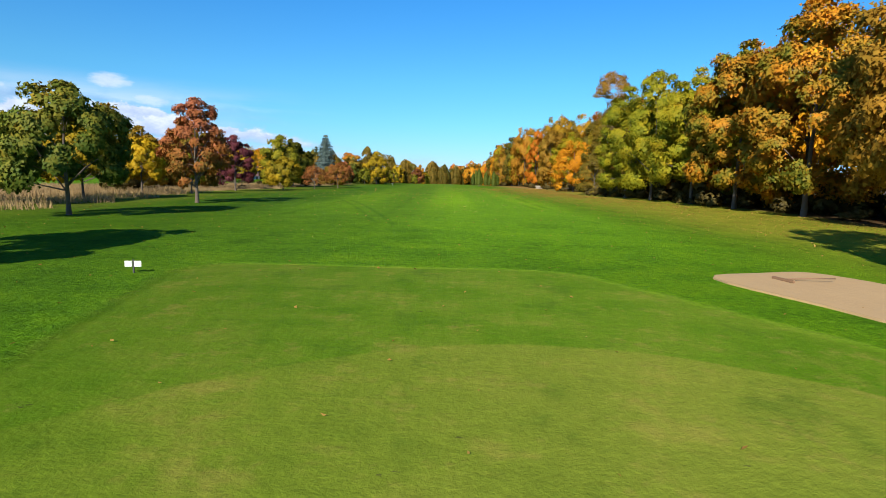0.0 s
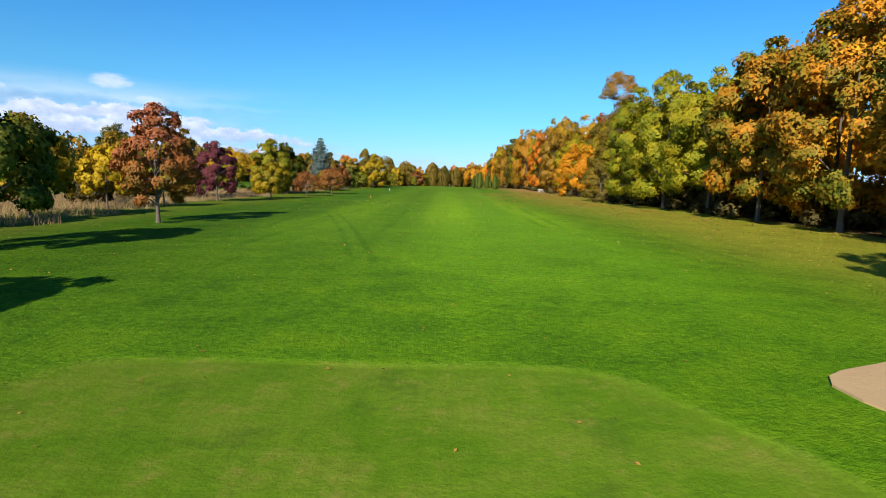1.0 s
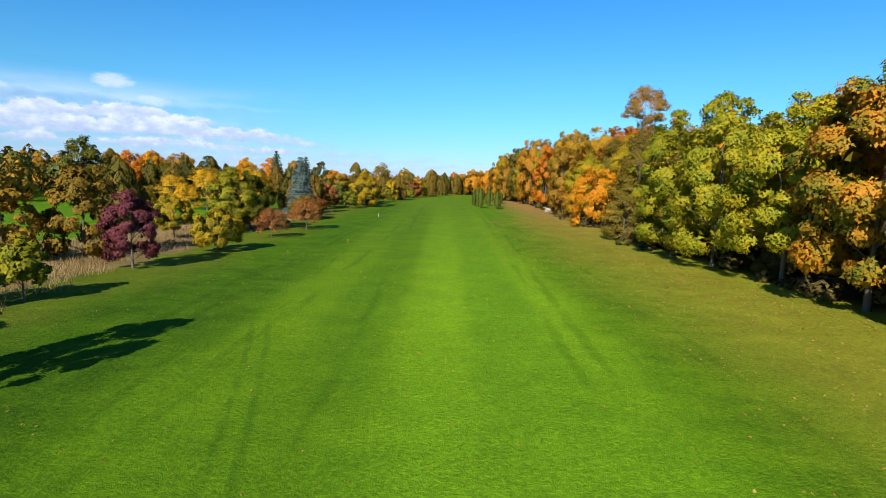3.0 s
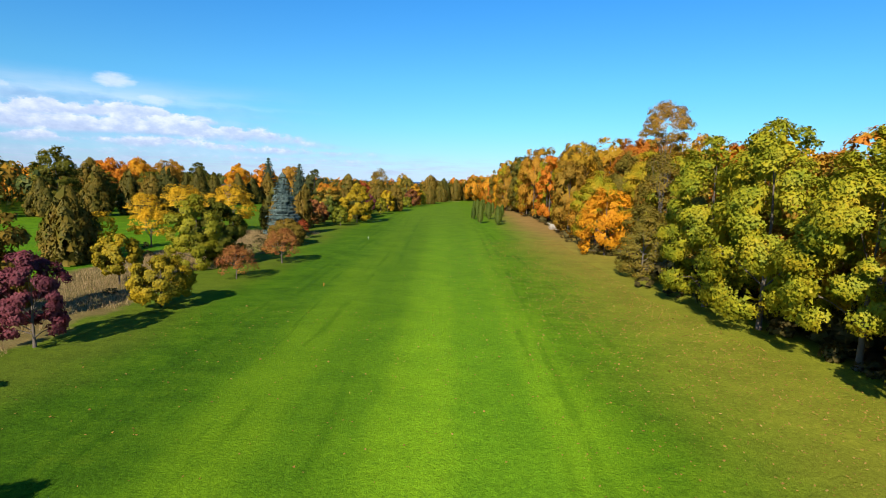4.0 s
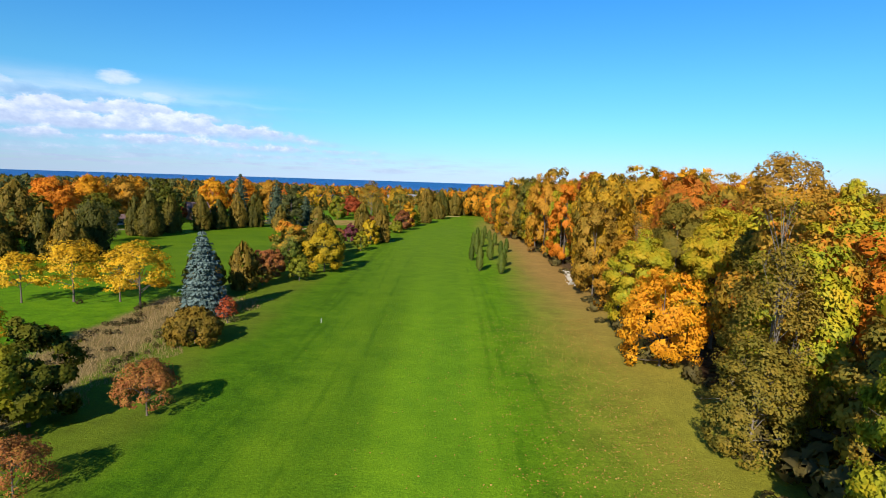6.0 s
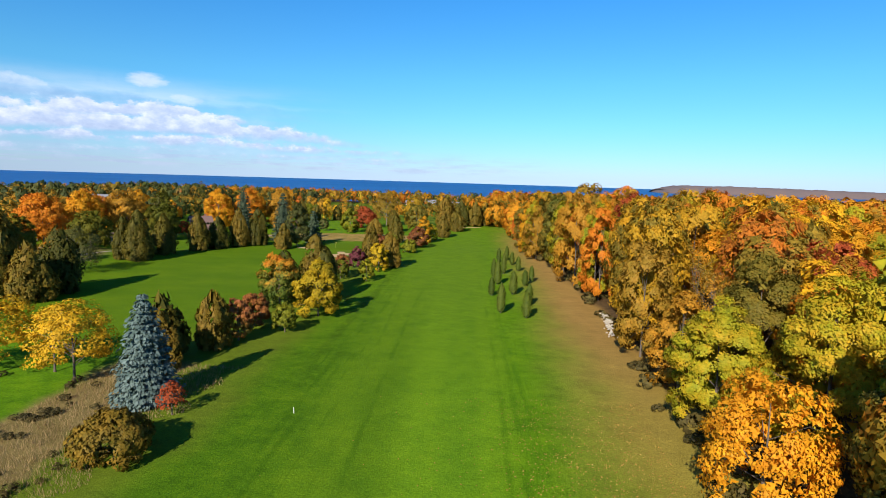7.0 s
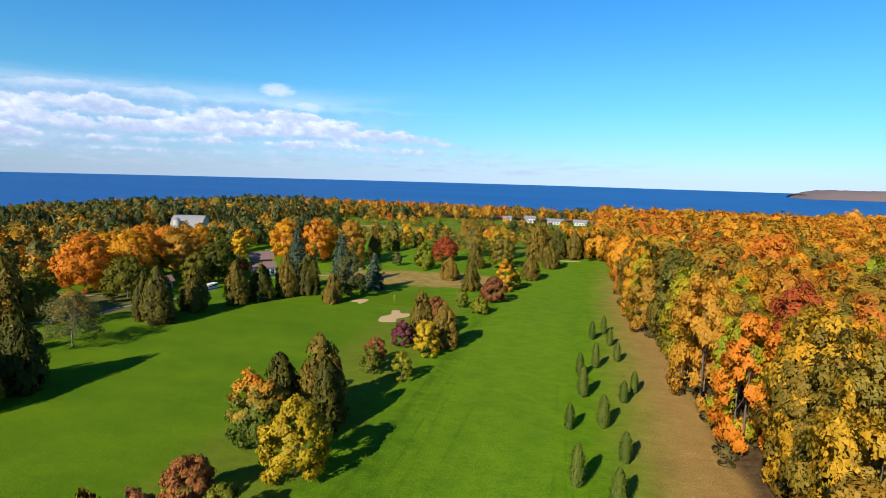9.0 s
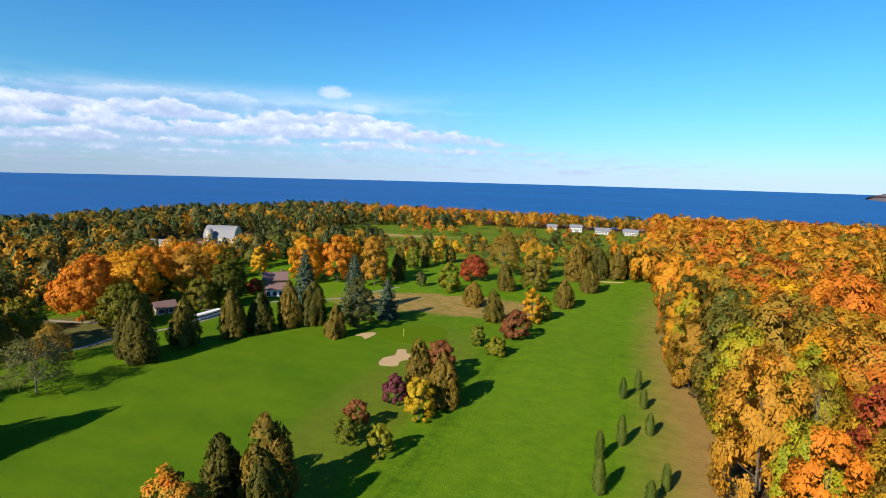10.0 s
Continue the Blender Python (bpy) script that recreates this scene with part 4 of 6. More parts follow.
broad_tree("crab_apple_tree", -22.9, 118.5, 5.5, 6.0, M_RUSTY, 21, "spreading orange-brown crab apple with a thin trunk", bole=0.25, leaf_size=0.15, density=0.5, limbs=20, twigs=3)
broad_tree("apple_tree", -33.6, 112.8, 10.4, 9.0, M_APPLE, 22, "tall green tree with yellowing boughs down to the ground", bole=0.01, leaf_size=0.22, round_top=0.1, most=17000)
broad_tree("elm_tree", -31.8, 115.4, 9.8, 8.6, M_DARKLEAF, 23, "dark green bushy tree behind a lighter one", bole=0.03, leaf_size=0.3, most=17000)
broad_tree("elm_tree", -37.5, 81.3, 9.6, 7.6, M_CEDAR, 24, "tall olive-brown bushy tree at the meadow", bole=0.04, leaf_size=0.3)
broad_tree("elm_tree", -42.5, 76.5, 8.6, 7.0, M_MIX, 25, "brownish bushy tree at the meadow", bole=0.04, leaf_size=0.3)
cedar_tree(-51.0, 111.5, 11.0, 8.4, 26)
cedar_tree(-55.6, 117.4, 10.8, 6.4, 27)
broad_tree("maple_tree", -37.5, 63.5, 4.4, 5.0, M_UNDER, 28, "low brown shrub in dry grass", bole=0.05, leaf_size=0.26)

locust = "feathery yellow honey locust with thin trunks"
for i, (lx, ly, lh, lw) in enumerate(((-50.4, 131.5, 7.2, 7.4), (-55.4, 124.0, 6.6, 6.6), (-58.7, 160.2, 10.7, 11.4), (-46.0, 158.0, 11.2, 10.6), (-51.5, 161.5, 9.4, 7.5), (-66.0, 158.0, 8.6, 8.0))):
    broad_tree("locust_tree", lx, ly, lh, lw, M_YELLOW, 30 + i, locust, "honey locusts", bole=0.3, leaf_size=0.27, density=0.42, limbs=20, twigs=3, clump=0.28, squash=0.28)
broad_tree("crab_apple_tree", -28.3, 139.8, 5.0, 8.0, M_CEDAR, 37, "low spreading olive and orange bush", bole=0.02, leaf_size=0.24, density=0.8)
broad_tree("crab_apple_tree", -28.0, 149.8, 4.2, 3.3, M_REDTREE, 38, "small red-leaved tree with bare twigs beside a spruce", bole=0.25, leaf_size=0.17, density=0.4, limbs=16, twigs=3)
spruce_tree(-33.0, 153.0, 13.9, 7.4, 39, M_BLUE, "tall silvery blue spruce with boughs to the ground", 38, 22, 0.36, 24)
cedar_tree(-40.0, 169.0, 10.6, 7.6, 40)
cedar_tree(-34.8, 174.5, 9.6, 6.0, 41)
cedar_tree(-37.5, 163.5, 9.4, 6.0, 42, "dark cedar in the shade of a spruce")
broad_tree("crab_apple_tree", -32.6, 178.8, 7.2, 5.2, M_PINK, 43, "reddish-brown tree among cedars", bole=0.1, leaf_size=0.26, density=0.8)
broad_tree("crab_apple_tree", -33.6, 188.0, 6.2, 6.6, M_RUSTY, 44, "rust-red rounded tree beside the fairway", bole=0.12, leaf_size=0.26, density=0.8)
broad_tree("apple_tree", -26.7, 185.0, 5.6, 4.8, M_APPLE, 45, "small green apple tree on mown grass", bole=0.15, leaf_size=0.24, density=0.8)
broad_tree("maple_tree", -24.1, 197.5, 11.6, 10.0, M_YELGRN, 46, "full yellow maple with foliage to the ground", bole=0.04, leaf_size=0.34, round_top=0.2)
broad_tree("maple_tree", -34.6, 204.5, 11.2, 10.0, M_GREENTOP, 47, "full green maple turning orange at the top", bole=0.04, leaf_size=0.34, round_top=0.2)
cedar_tree(-30.2, 217.0, 14.4, 8.8, 48)
cedar_tree(-26.4, 211.5, 12.4, 7.4, 49)
cedar_tree(-37.2, 215.5, 10.6, 7.6, 50)
broad_tree("apple_tree", -29.0, 237.0, 5.2, 4.4, M_APPLE, 51, "small green tree with a thin crown", bole=0.15, leaf_size=0.26, density=0.8)
broad_tree("crab_apple_tree", -30.0, 242.8, 6.0, 5.0, M_RUSTY, 52, "small rust-red tree on mown grass", bole=0.2, leaf_size=0.26, density=0.7)
broad_tree("apple_tree", -21.5, 235.5, 6.0, 4.6, M_APPLE, 53, "small round green tree on mown grass", bole=0.12, leaf_size=0.26, density=0.8)
broad_tree("crab_apple_tree", -28.4, 256.5, 6.6, 5.4, M_PURPLE, 54, "dark purple tree beside cedars", bole=0.08, leaf_size=0.28)
broad_tree("maple_tree", -20.8, 251.6, 8.4, 6.2, M_YELGRN, 55, "bright yellow tree before brownish cedars", bole=0.06, leaf_size=0.3)
cedar_tree(-25.2, 262.0, 13.4, 8.0, 56)
cedar_tree(-18.9, 259.8, 11.6, 8.0, 57)
broad_tree("maple_tree", -25.5, 276.5, 8.6, 7.6, M_RUSTY, 58, "reddish-brown rounded tree behind cedars", bole=0.06, leaf_size=0.34)
broad_tree("apple_tree", -23.6, 302.9, 6.4, 4.4, M_APPLE, 59, "small green tree on the slope", bole=0.1, leaf_size=0.32)
broad_tree("apple_tree", -16.4, 296.6, 5.2, 6.2, M_APPLE, 60, "low olive bush beside the fairway", bole=0.03, leaf_size=0.32)
cedar_tree(-39.6, 352.5, 9.5, 9.4, 61)
cedar_tree(-26.6, 332.7, 11.5, 7.8, 62)
broad_tree("maple_tree", -15.2, 315.6, 8.8, 9.8, M_RUSTY, 63, "rounded red-brown tree beside the fairway", bole=0.04, leaf_size=0.36)
broad_tree("maple_tree", -14.3, 337.2, 12.2, 7.4, M_GOLD, 64, "orange-brown tree among cedars", bole=0.04, leaf_size=0.38)
broad_tree("maple_tree", -11.4, 344.0, 8.4, 6.0, M_LIME, 65, "yellow-green tree among cedars", bole=0.04, leaf_size=0.38)
cedar_tree(-7.0, 365.1, 11.3, 8.2, 66)
cedar_tree(-0.9, 400.2, 13.9, 10.0, 67)
broad_tree("apple_tree", -56.5, 372.7, 12.8, 10.0, M_APPLE, 68, "tall pale green tree behind dry grass", bole=0.05, leaf_size=0.42)
broad_tree("maple_tree", -54.8, 403.7, 12.4, 15.0, M_REDTREE, 69, "broad crimson maple behind dry grass", bole=0.05, leaf_size=0.42)
cedar_tree(-35.5, 387.1, 12.0, 9.6, 70)
broad_tree("maple_tree", -23.3, 391.8, 15.6, 13.0, M_MIX, 71, "large dark green and brown tree", bole=0.04, leaf_size=0.45)
broad_tree("elm_tree", -45.1, 423.9, 22.0, 17.0, M_BROWN, 72, "tall half-bare elm with grey limbs", bole=0.1, leaf_size=0.42, density=0.45, limbs=30, twigs=3, bark=M_PALEBARK)
broad_tree("maple_tree", -27.8, 424.1, 18.5, 14.0, M_GOLD, 73, "tall yellow-brown maple beside a half-bare elm", bole=0.05, leaf_size=0.48)
cedar_tree(-8.5, 425.7, 18.5, 13.0, 74, size=0.6)
cedar_tree(1.0, 437.0, 16.5, 12.0, 75, size=0.6)
cedar_tree(10.0, 440.0, 16.0, 12.0, 76, size=0.6)
cedar_tree(17.0, 447.0, 15.0, 12.0, 77, size=0.6)
broad_tree("apple_tree", -72.0, 378.4, 6.5, 5.1, M_GREY, 78, "small greyish tree on mown grass", leaf_size=0.4)
cedar_tree(-86.5, 385.9, 17.0, 8.0, 79)
broad_tree("apple_tree", -92.8, 417.8, 12.0, 8.4, M_APPLE, 80, "olive green tree by a far fairway", bole=0.05, leaf_size=0.42)
for i, (qx, qy, qh, qw) in enumerate(((-87.4, 441.9, 14.6, 7.0), (-93.0, 491.5, 8.0, 6.6), (-85.1, 529.4, 7.0, 6.0), (-112.0, 520.0, 6.5, 5.0))):
    broad_tree("poplar_tree", qx, qy, qh, qw, M_YELLOW, 81 + i, "bright yellow upright tree by a far fairway", "yellow poplars", bole=0.05, leaf_size=0.45)
for i, (qx, qy, qh, qw) in enumerate(((-82.5, 450, 10, 6.6), (-90.3, 429.4, 11, 5.6), (-87.0, 500, 7, 6), (-78, 508, 8, 8), (-108, 505, 8, 9), (-118, 498, 9, 11), (-126, 492, 9, 10), (-103, 545, 8, 8), (-75, 570, 9, 8), (-98, 560, 8, 6), (-40, 560, 9, 7), (-30, 580, 9, 8))):
    cedar_tree(qx, qy, qh, qw, 90 + i, "dark cedar by a far fairway", "far cedars", size=0.55)

for i, (qx, qy, qh, qw, qm) in enumerate(((22.0, 450.0, 16.5, 13.0, M_DARKLEAF), (26.5, 440.0, 17.0, 12.0, M_BROWN), (8.0, 458.0, 15.5, 12.0, M_DARKLEAF), (-4.0, 452.0, 14.5, 11.0, M_CEDAR), (15.0, 462.0, 16.0, 12.0, M_MIX))):
    broad_tree("maple_tree", qx, qy, qh, qw, qm, 270 + i, "dense dark tree closing the fairway's end", "", bole=0.04, leaf_size=0.5)

# cedars, spruces and maples on the far side of the second fairway
for i, (qx, qy, qh, qw) in enumerate(((-97.1, 254.0, 15.9, 9.4), (-103.0, 255.5, 14.4, 7.4), (-97.4, 268.4, 14.0, 9.6), (-91.5, 280.0, 14.0, 8.8), (-88.0, 288.5, 12.0, 9.4), (-83.5, 296.5, 15.0, 8.4), (-77.8, 301.7, 15.1, 8.4), (-64.2, 292.6, 9.8, 7.2))):
    cedar_tree(qx, qy, qh, qw, 110 + i, "tall brownish-green cedar in a row along the fairway", "cedar row")
spruce_tree(-88.0, 312.0, 23.0, 10.8, 121, M_SPRUCE, "tall blue-green spruce behind a row of cedars", 32, 18, 0.62, 16)
spruce_tree(-75.5, 324.0, 21.0, 10.4, 122, M_SPRUCE, "tall dark blue-green spruce behind a row of cedars", 32, 18, 0.62, 16)
spruce_tree(-60.9, 320.4, 14.2, 8.8, 123, M_SPRUCE, "dark spruce beside a putting green", 22, 16, 0.65, 14)
broad_tree("pine_tree", -62.5, 303.0, 17.0, 10.5, M_GREY, 124, "grey-green pine beside a putting green", bole=0.04, leaf_size=0.4, round_top=0.0)
broad_tree("ash_tree", -101.2, 231.7, 12.5, 15.6, M_GREY, 125, "half-bare grey-green tree with open limbs", bole=0.12, leaf_size=0.3, density=0.24, limbs=30, twigs=4, clump=0.24, bark=M_PALEBARK)
broad_tree("ash_tree", -117.0, 246.0, 9.5, 10.6, M_BROWN, 126, "half-bare brown tree by the drive", bole=0.1, leaf_size=0.3, density=0.3, limbs=28, twigs=4, clump=0.26)
for i, (qx, qy, qh, qw) in enumerate(((-86.3, 198.9, 13.0, 10.5), (-87.1, 208.7, 15.5, 11.0), (-95.0, 202.0, 14.0, 9.0), (-131.0, 238.7, 18.0, 14.0), (-100.0, 193.0, 13.0, 10.0), (-110.5, 186.0, 11.0, 9.0))):
    cedar_tree(qx, qy, qh, qw, 130 + i, "dark cedar in a group on the second fairway's edge", "dark cedars")
broad_tree("maple_tree", -116.0, 200.0, 20.0, 14.0, M_DARKLEAF, 137, "large dark maple with a yellow top", leaf_size=0.42)
for i, (qx, qy, qh, qw) in enumerate(((-146.0, 276.0, 19.0, 19.0), (-143.0, 293.0, 20.0, 16.0), (-152.0, 306.0, 20.0, 16.0), (-141.0, 316.0, 20.5, 17.0), (-146.0, 331.0, 20.0, 15.0), (-122.0, 362.0, 21.0, 15.0), (-110.0, 370.0, 21.5, 15.0), (-98.0, 383.0, 20.5, 15.0), (-160.0, 290.0, 18.0, 15.0), (-150.0, 366.0, 14.0, 8.5), (-180.0, 318.0, 15.0, 17.0), (-172.0, 333.0, 16.0, 16.0), (-190.0, 338.0, 15.0, 17.0), (-178.0, 350.0, 16.0, 17.0), (-162.0, 346.0, 16.0, 14.0), (-112.0, 385.0, 19.0, 14.0), (-130.0, 378.0, 18.0, 15.0), (-91.5, 371.0, 20.0, 13.0))):
    broad_tree("maple_tree", qx, qy, qh, qw, (M_ORANGE, M_GOLD, M_ORANGE, M_BROWN, M_GOLD, M_GOLD, M_ORANGE, M_BROWN, M_ORANGE, M_YELLOW, M_GOLD, M_ORANGE, M_BROWN, M_ORANGE, M_MIX, M_GOLD, M_ORANGE, M_BROWN)[i], 140 + i,
               ("large orange maple in full autumn colour", "large russet oak in autumn colour", "large golden maple in autumn colour", "bright yellow maple beside a house")[(0, 2, 0, 1, 2, 2, 0, 1, 0, 3, 2, 0, 1, 0, 1, 2, 0, 1)[i]], "autumn maples", bole=0.08, leaf_size=0.5, density=0.9)
for i, (qx, qy, qh, qw) in enumerate(((-127.8, 275.0, 13.5, 15.0), (-121.0, 311.0, 14.5, 12.0), (-122.4, 301.0, 12.0, 11.0), (-145.0, 304.0, 11.0, 9.0), (-133.8, 250.0, 13.6, 12.0), (-128.1, 321.0, 19.5, 13.0), (-150.0, 250.0, 13.0, 12.0))):
    broad_tree("maple_tree", qx, qy, qh, qw, M_DARKLEAF, 252 + i, "dark green and olive tree beside the drive", "", bole=0.05, leaf_size=0.45)
broad_tree("maple_tree", -124.5, 331.0, 6.6, 6.4, M_REDTREE, 157, "small scarlet maple beside a brown house", leaf_size=0.35)

# young columnar cedars in a loose double row on the fairway
COLUMN_LABEL = "slim young columnar cedar on mown grass"
for i, (qx, qy, qh, qw) in enumerate(((13.6, 205.7, 6.2, 1.9), (18.8, 202.5, 5.4, 1.8), (12.3, 223.4, 4.4, 1.5), (17.8, 225.6, 5.7, 2.0), (22.0, 237.7, 4.2, 1.5), (14.5, 238.2, 6.2, 2.0), (24.4, 243.3, 4.4, 1.4))):
    cedar_tree(qx, qy, qh * 1.06, qw, 160 + i, COLUMN_LABEL, "columnar cedars", M_COLUMN, "columnar_cedar", 0.32, 0.24, 800, 0.09)
for i, (qx, qy, qh, qw) in enumerate(((13.9, 249.1, 5.4, 1.5), (17.3, 256.0, 5.8, 1.6), (22.3, 262.2, 4.4, 1.5), (21.3, 274.9, 4.2, 1.5), (17.0, 278.9, 4.7, 1.5), (20.2, 285.6, 4.9, 1.4), (20.6, 214.5, 4.8, 1.7))):
    cedar_tree(qx, qy, qh * 1.06, qw, 170 + i, COLUMN_LABEL, "columnar cedars", M_COLUMN, "columnar_cedar", 0.32, 0.24, 800, 0.09)

# ---------- the wood beside the fairway ----------
M_BRIGHT = leaves("maple_leaves_bright_orange", ((0.15, (0.34, 0.22, 0.016)), (0.4, (0.62, 0.25, 0.014)), (0.8, (0.74, 0.36, 0.016))), 0.1, 0.4)
M_TURN = leaves("maple_leaves_half_turned", ((0.15, (0.07, 0.105, 0.014)), (0.35, (0.19, 0.17, 0.018)), (0.5, (0.33, 0.20, 0.02)), (0.7, (0.56, 0.22, 0.018)), (0.9, YELLOW)), 0.1, 0.4, wander=1.3)
big = dict(bole=0.095, leaf_size=0.215, round_top=0.6, limbs=6, most=36000)
broad_tree("maple_tree", 43.5, 28.0, 22.0, 15.5, M_MIX, 201, "tall gold and russet maple at the wood's edge", **{**big, "leaf_size": 0.29})
broad_tree("maple_tree", 39.5, 42.0, 22.5, 15.5, M_BROWN, 202, "tall orange and gold maple at the wood's edge", **{**big, "leaf_size": 0.29})
broad_tree("oak_tree", 37.2, 55.5, 21.5, 14.5, M_TURN, 203, "tall brown-gold oak at the wood's edge", **{**big, "leaf_size": 0.29})
broad_tree("maple_tree", 35.6, 66.0, 19.5, 13.0, M_TURN, 204, "maple of mixed green and orange at the wood's edge", **{**big, "leaf_size": 0.29})
broad_tree("maple_tree", 34.6, 75.5, 18.2, 12.5, M_LIME, 205, "full lime-green maple turning yellow", **big)
broad_tree("maple_tree", 33.2, 86.5, 19.8, 12.5, M_LIME, 206, "full lime-green maple turning yellow", **big)
broad_tree("maple_tree", 32.4, 96.0, 19.0, 11.0, M_LIME, 207, "bright green maple at the wood's edge", **big)
broad_tree("aspen_tree", 36.5, 121.0, 26.6, 8.2, M_BROWN, 208, "very tall thin tree with a bare trunk and sparse top", bole=0.77, leaf_size=0.2, density=0.55, limbs=12, twigs=3, bark=M_PALEBARK, thin=0.6, rise=(0.84, 1.0))
broad_tree("ash_tree", 35.2, 118.5, 18.5, 9.0, M_BROWN, 209, "half-bare brown tree showing grey limbs", bole=0.1, leaf_size=0.2, density=0.4, limbs=26, twigs=5, bark=M_PALEBARK, thin=0.7)
broad_tree("ash_tree", 31.8, 114.5, 11.0, 8.4, M_BROWN, 210, "half-bare brown tree at the wood's edge", bole=0.06, leaf_size=0.22, density=0.6, limbs=20, twigs=3, bark=M_PALEBARK, thin=0.7)
broad_tree("maple_tree", 33.0, 137.5, 12.6, 11.5, M_BRIGHT, 211, "bright orange maple with a green skirt", bole=0.05, leaf_size=0.26, clump=0.24, squash=0.45)
broad_tree("maple_tree", 41.0, 129.5, 18.5, 11.0, M_BROWN, 212, "dark brownish maple at the wood's edge", **big)
broad_tree("maple_tree", 35.5, 153.0, 16.0, 11.5, M_LIME, 213, "lime-green maple at the wood's edge", **big)
broad_tree("maple_tree", 43.5, 146.0, 20.0, 13.0, M_LIME, 214, "yellow-green maple in the wood", **big)
broad_tree("maple_tree", 44.0, 161.0, 20.0, 13.0, M_BROWN, 215, "brown-gold maple in the wood", **big)
broad_tree("ash_tree", 36.5, 166.0, 14.0, 10.0, M_BROWN, 216, "thin brown tree at the wood's edge", bole=0.05, leaf_size=0.32, density=0.7, limbs=20, twigs=2)

# templates for the crowd of trees behind
WOOD = {}
for kind, (leaf_count, size, top, lobes) in {"edge": (8000, 0.36, 0.0, 50), "near": (8200, 0.25, 0.45, 50), "deep": (4000, 0.34, 0.5, 44)}.items():
    WOOD[kind] = []
    for i, (w, h, sp) in enumerate(((12.0, 18.0, 0.6), (10.5, 17.0, 0.5), (13.5, 18.5, 0.7), (10.0, 18.0, 0.3), (12.5, 16.5, 0.7))):
        (v, f, soft), cl = lobed_crown(300 + i, w / 2, h * 0.04, h, leaf_count, size, lobes, sp, top=top, **(dict(wild=0.45, rag=0.36, even=0.3) if kind == "edge" else dict(wild=0.16, rag=0.16, shell=0.72, even=1.0, calm=0.8, inner=12, fill=(0.6, 0.82))))
        WOOD[kind].append((h, w, mesh_of("crown", v, f, M_MIX, soft=soft), trunk_mesh(300 + i, h, 0.22, 0.3, cl, 8 if kind == "edge" else 3)))
    (v, f, soft), cl = broad_crown(310, 4.4, 4.0, 14.0, 34, 22 if kind == "deep" else 54, 0.4 if kind == "deep" else 0.22, 0.26, 0.6, 0.4)
    WOOD[kind].append((14.0, 9.0, mesh_of("crown", v, f, M_BROWN, soft=soft), trunk_mesh(310, 14.5, 0.15, 0.25, cl, 20, mat=M_PALEBARK, twigs=3)))
WOOD_LABEL = {M_MIX: "autumn wood tree in mixed green, brown and orange", M_GOLD: "golden autumn maple in the wood", M_ORANGE: "orange autumn maple in the wood",
              M_BROWN: "brown autumn oak in the wood", M_LIME: "yellow-green maple in the wood", M_REDTREE: "red maple in the wood", M_CEDAR: "dark olive tree in the wood"}
wr = np.random.default_rng(21)
for gy_ in np.arange(24, 332, 8.6):
    for gx_ in np.arange(0, 76, 8.8):
        x = float(edge_x(gy_)) + 4.0 + gx_ + wr.uniform(-2.2, 2.2)
        y = gy_ + wr.uniform(-2.6, 2.6)
        if gx_ < 5 and 184 < y < 214:
            x += 4.5
        if gx_ < 5 and y < 172 or gx_ < 12 and 138 < y < 165:
            continue
        if x > 28 + 0.72 * max(y - 40, 0) + (34 if y < 75 else 14) or y < 130 and gx_ > 30:
            continue
        k = wr.choice(6, p=(.23, .2, .21, .13, .13, .10))
        h, w, cm, tm = WOOD["edge" if gx_ < 5 or gx_ < 14 and (y < 165 or 180 < y < 216) else "near" if gx_ < 46 and 165 < y < 270 else "deep"][k]
        s = wr.uniform(0.88, 1.12) * (0.90 if gx_ < 5 else 1.0)
        tall = float(np.interp(y, [60, 100, 150, 200, 255, 330], [1.2, 1.08, 1.15, 1.26, 1.36, 1.25]))
        if gx_ < 14 and y > 185:
            tall *= 1.07
        ob = thing("wood_tree", x, y, wr.uniform(0, 360), "", "tree", "trees of the wood")
        ob.scale = (s * 1.05, s * 1.05, s * tall * wr.uniform(0.92, 1.08))
        part("trunk", tm, ob)
        cr = part("crown", cm, ob)
        if gx_ < 5:
            choice = wr.choice(6, p=(.24, .38, .14, .05, .13, .06))
            mt = (M_MIX, M_BROWN, M_GOLD, M_CEDAR, M_LIME, M_ORANGE)[choice]
        elif y < 110:
            mt = (M_LIME, M_BROWN, M_GOLD, M_MIX)[wr.choice(4, p=(.4, .25, .2, .15))]
        elif y < 165:
            mt = (M_LIME, M_ORANGE, M_GOLD, M_MIX)[wr.choice(4, p=(.55, .2, .15, .1))]
        else:
            mt = (M_GOLD, M_ORANGE, M_MIX, M_BROWN, M_REDTREE, M_LIME)[wr.choice(6, p=(.29, .27, .15, .20, .03, .06))]
        if k == 5:
            mt = M_BROWN
        cr.material_slots[0].link = "OBJECT"
        cr.material_slots[0].material = mt
        tagged(ob, WOOD_LABEL[mt])


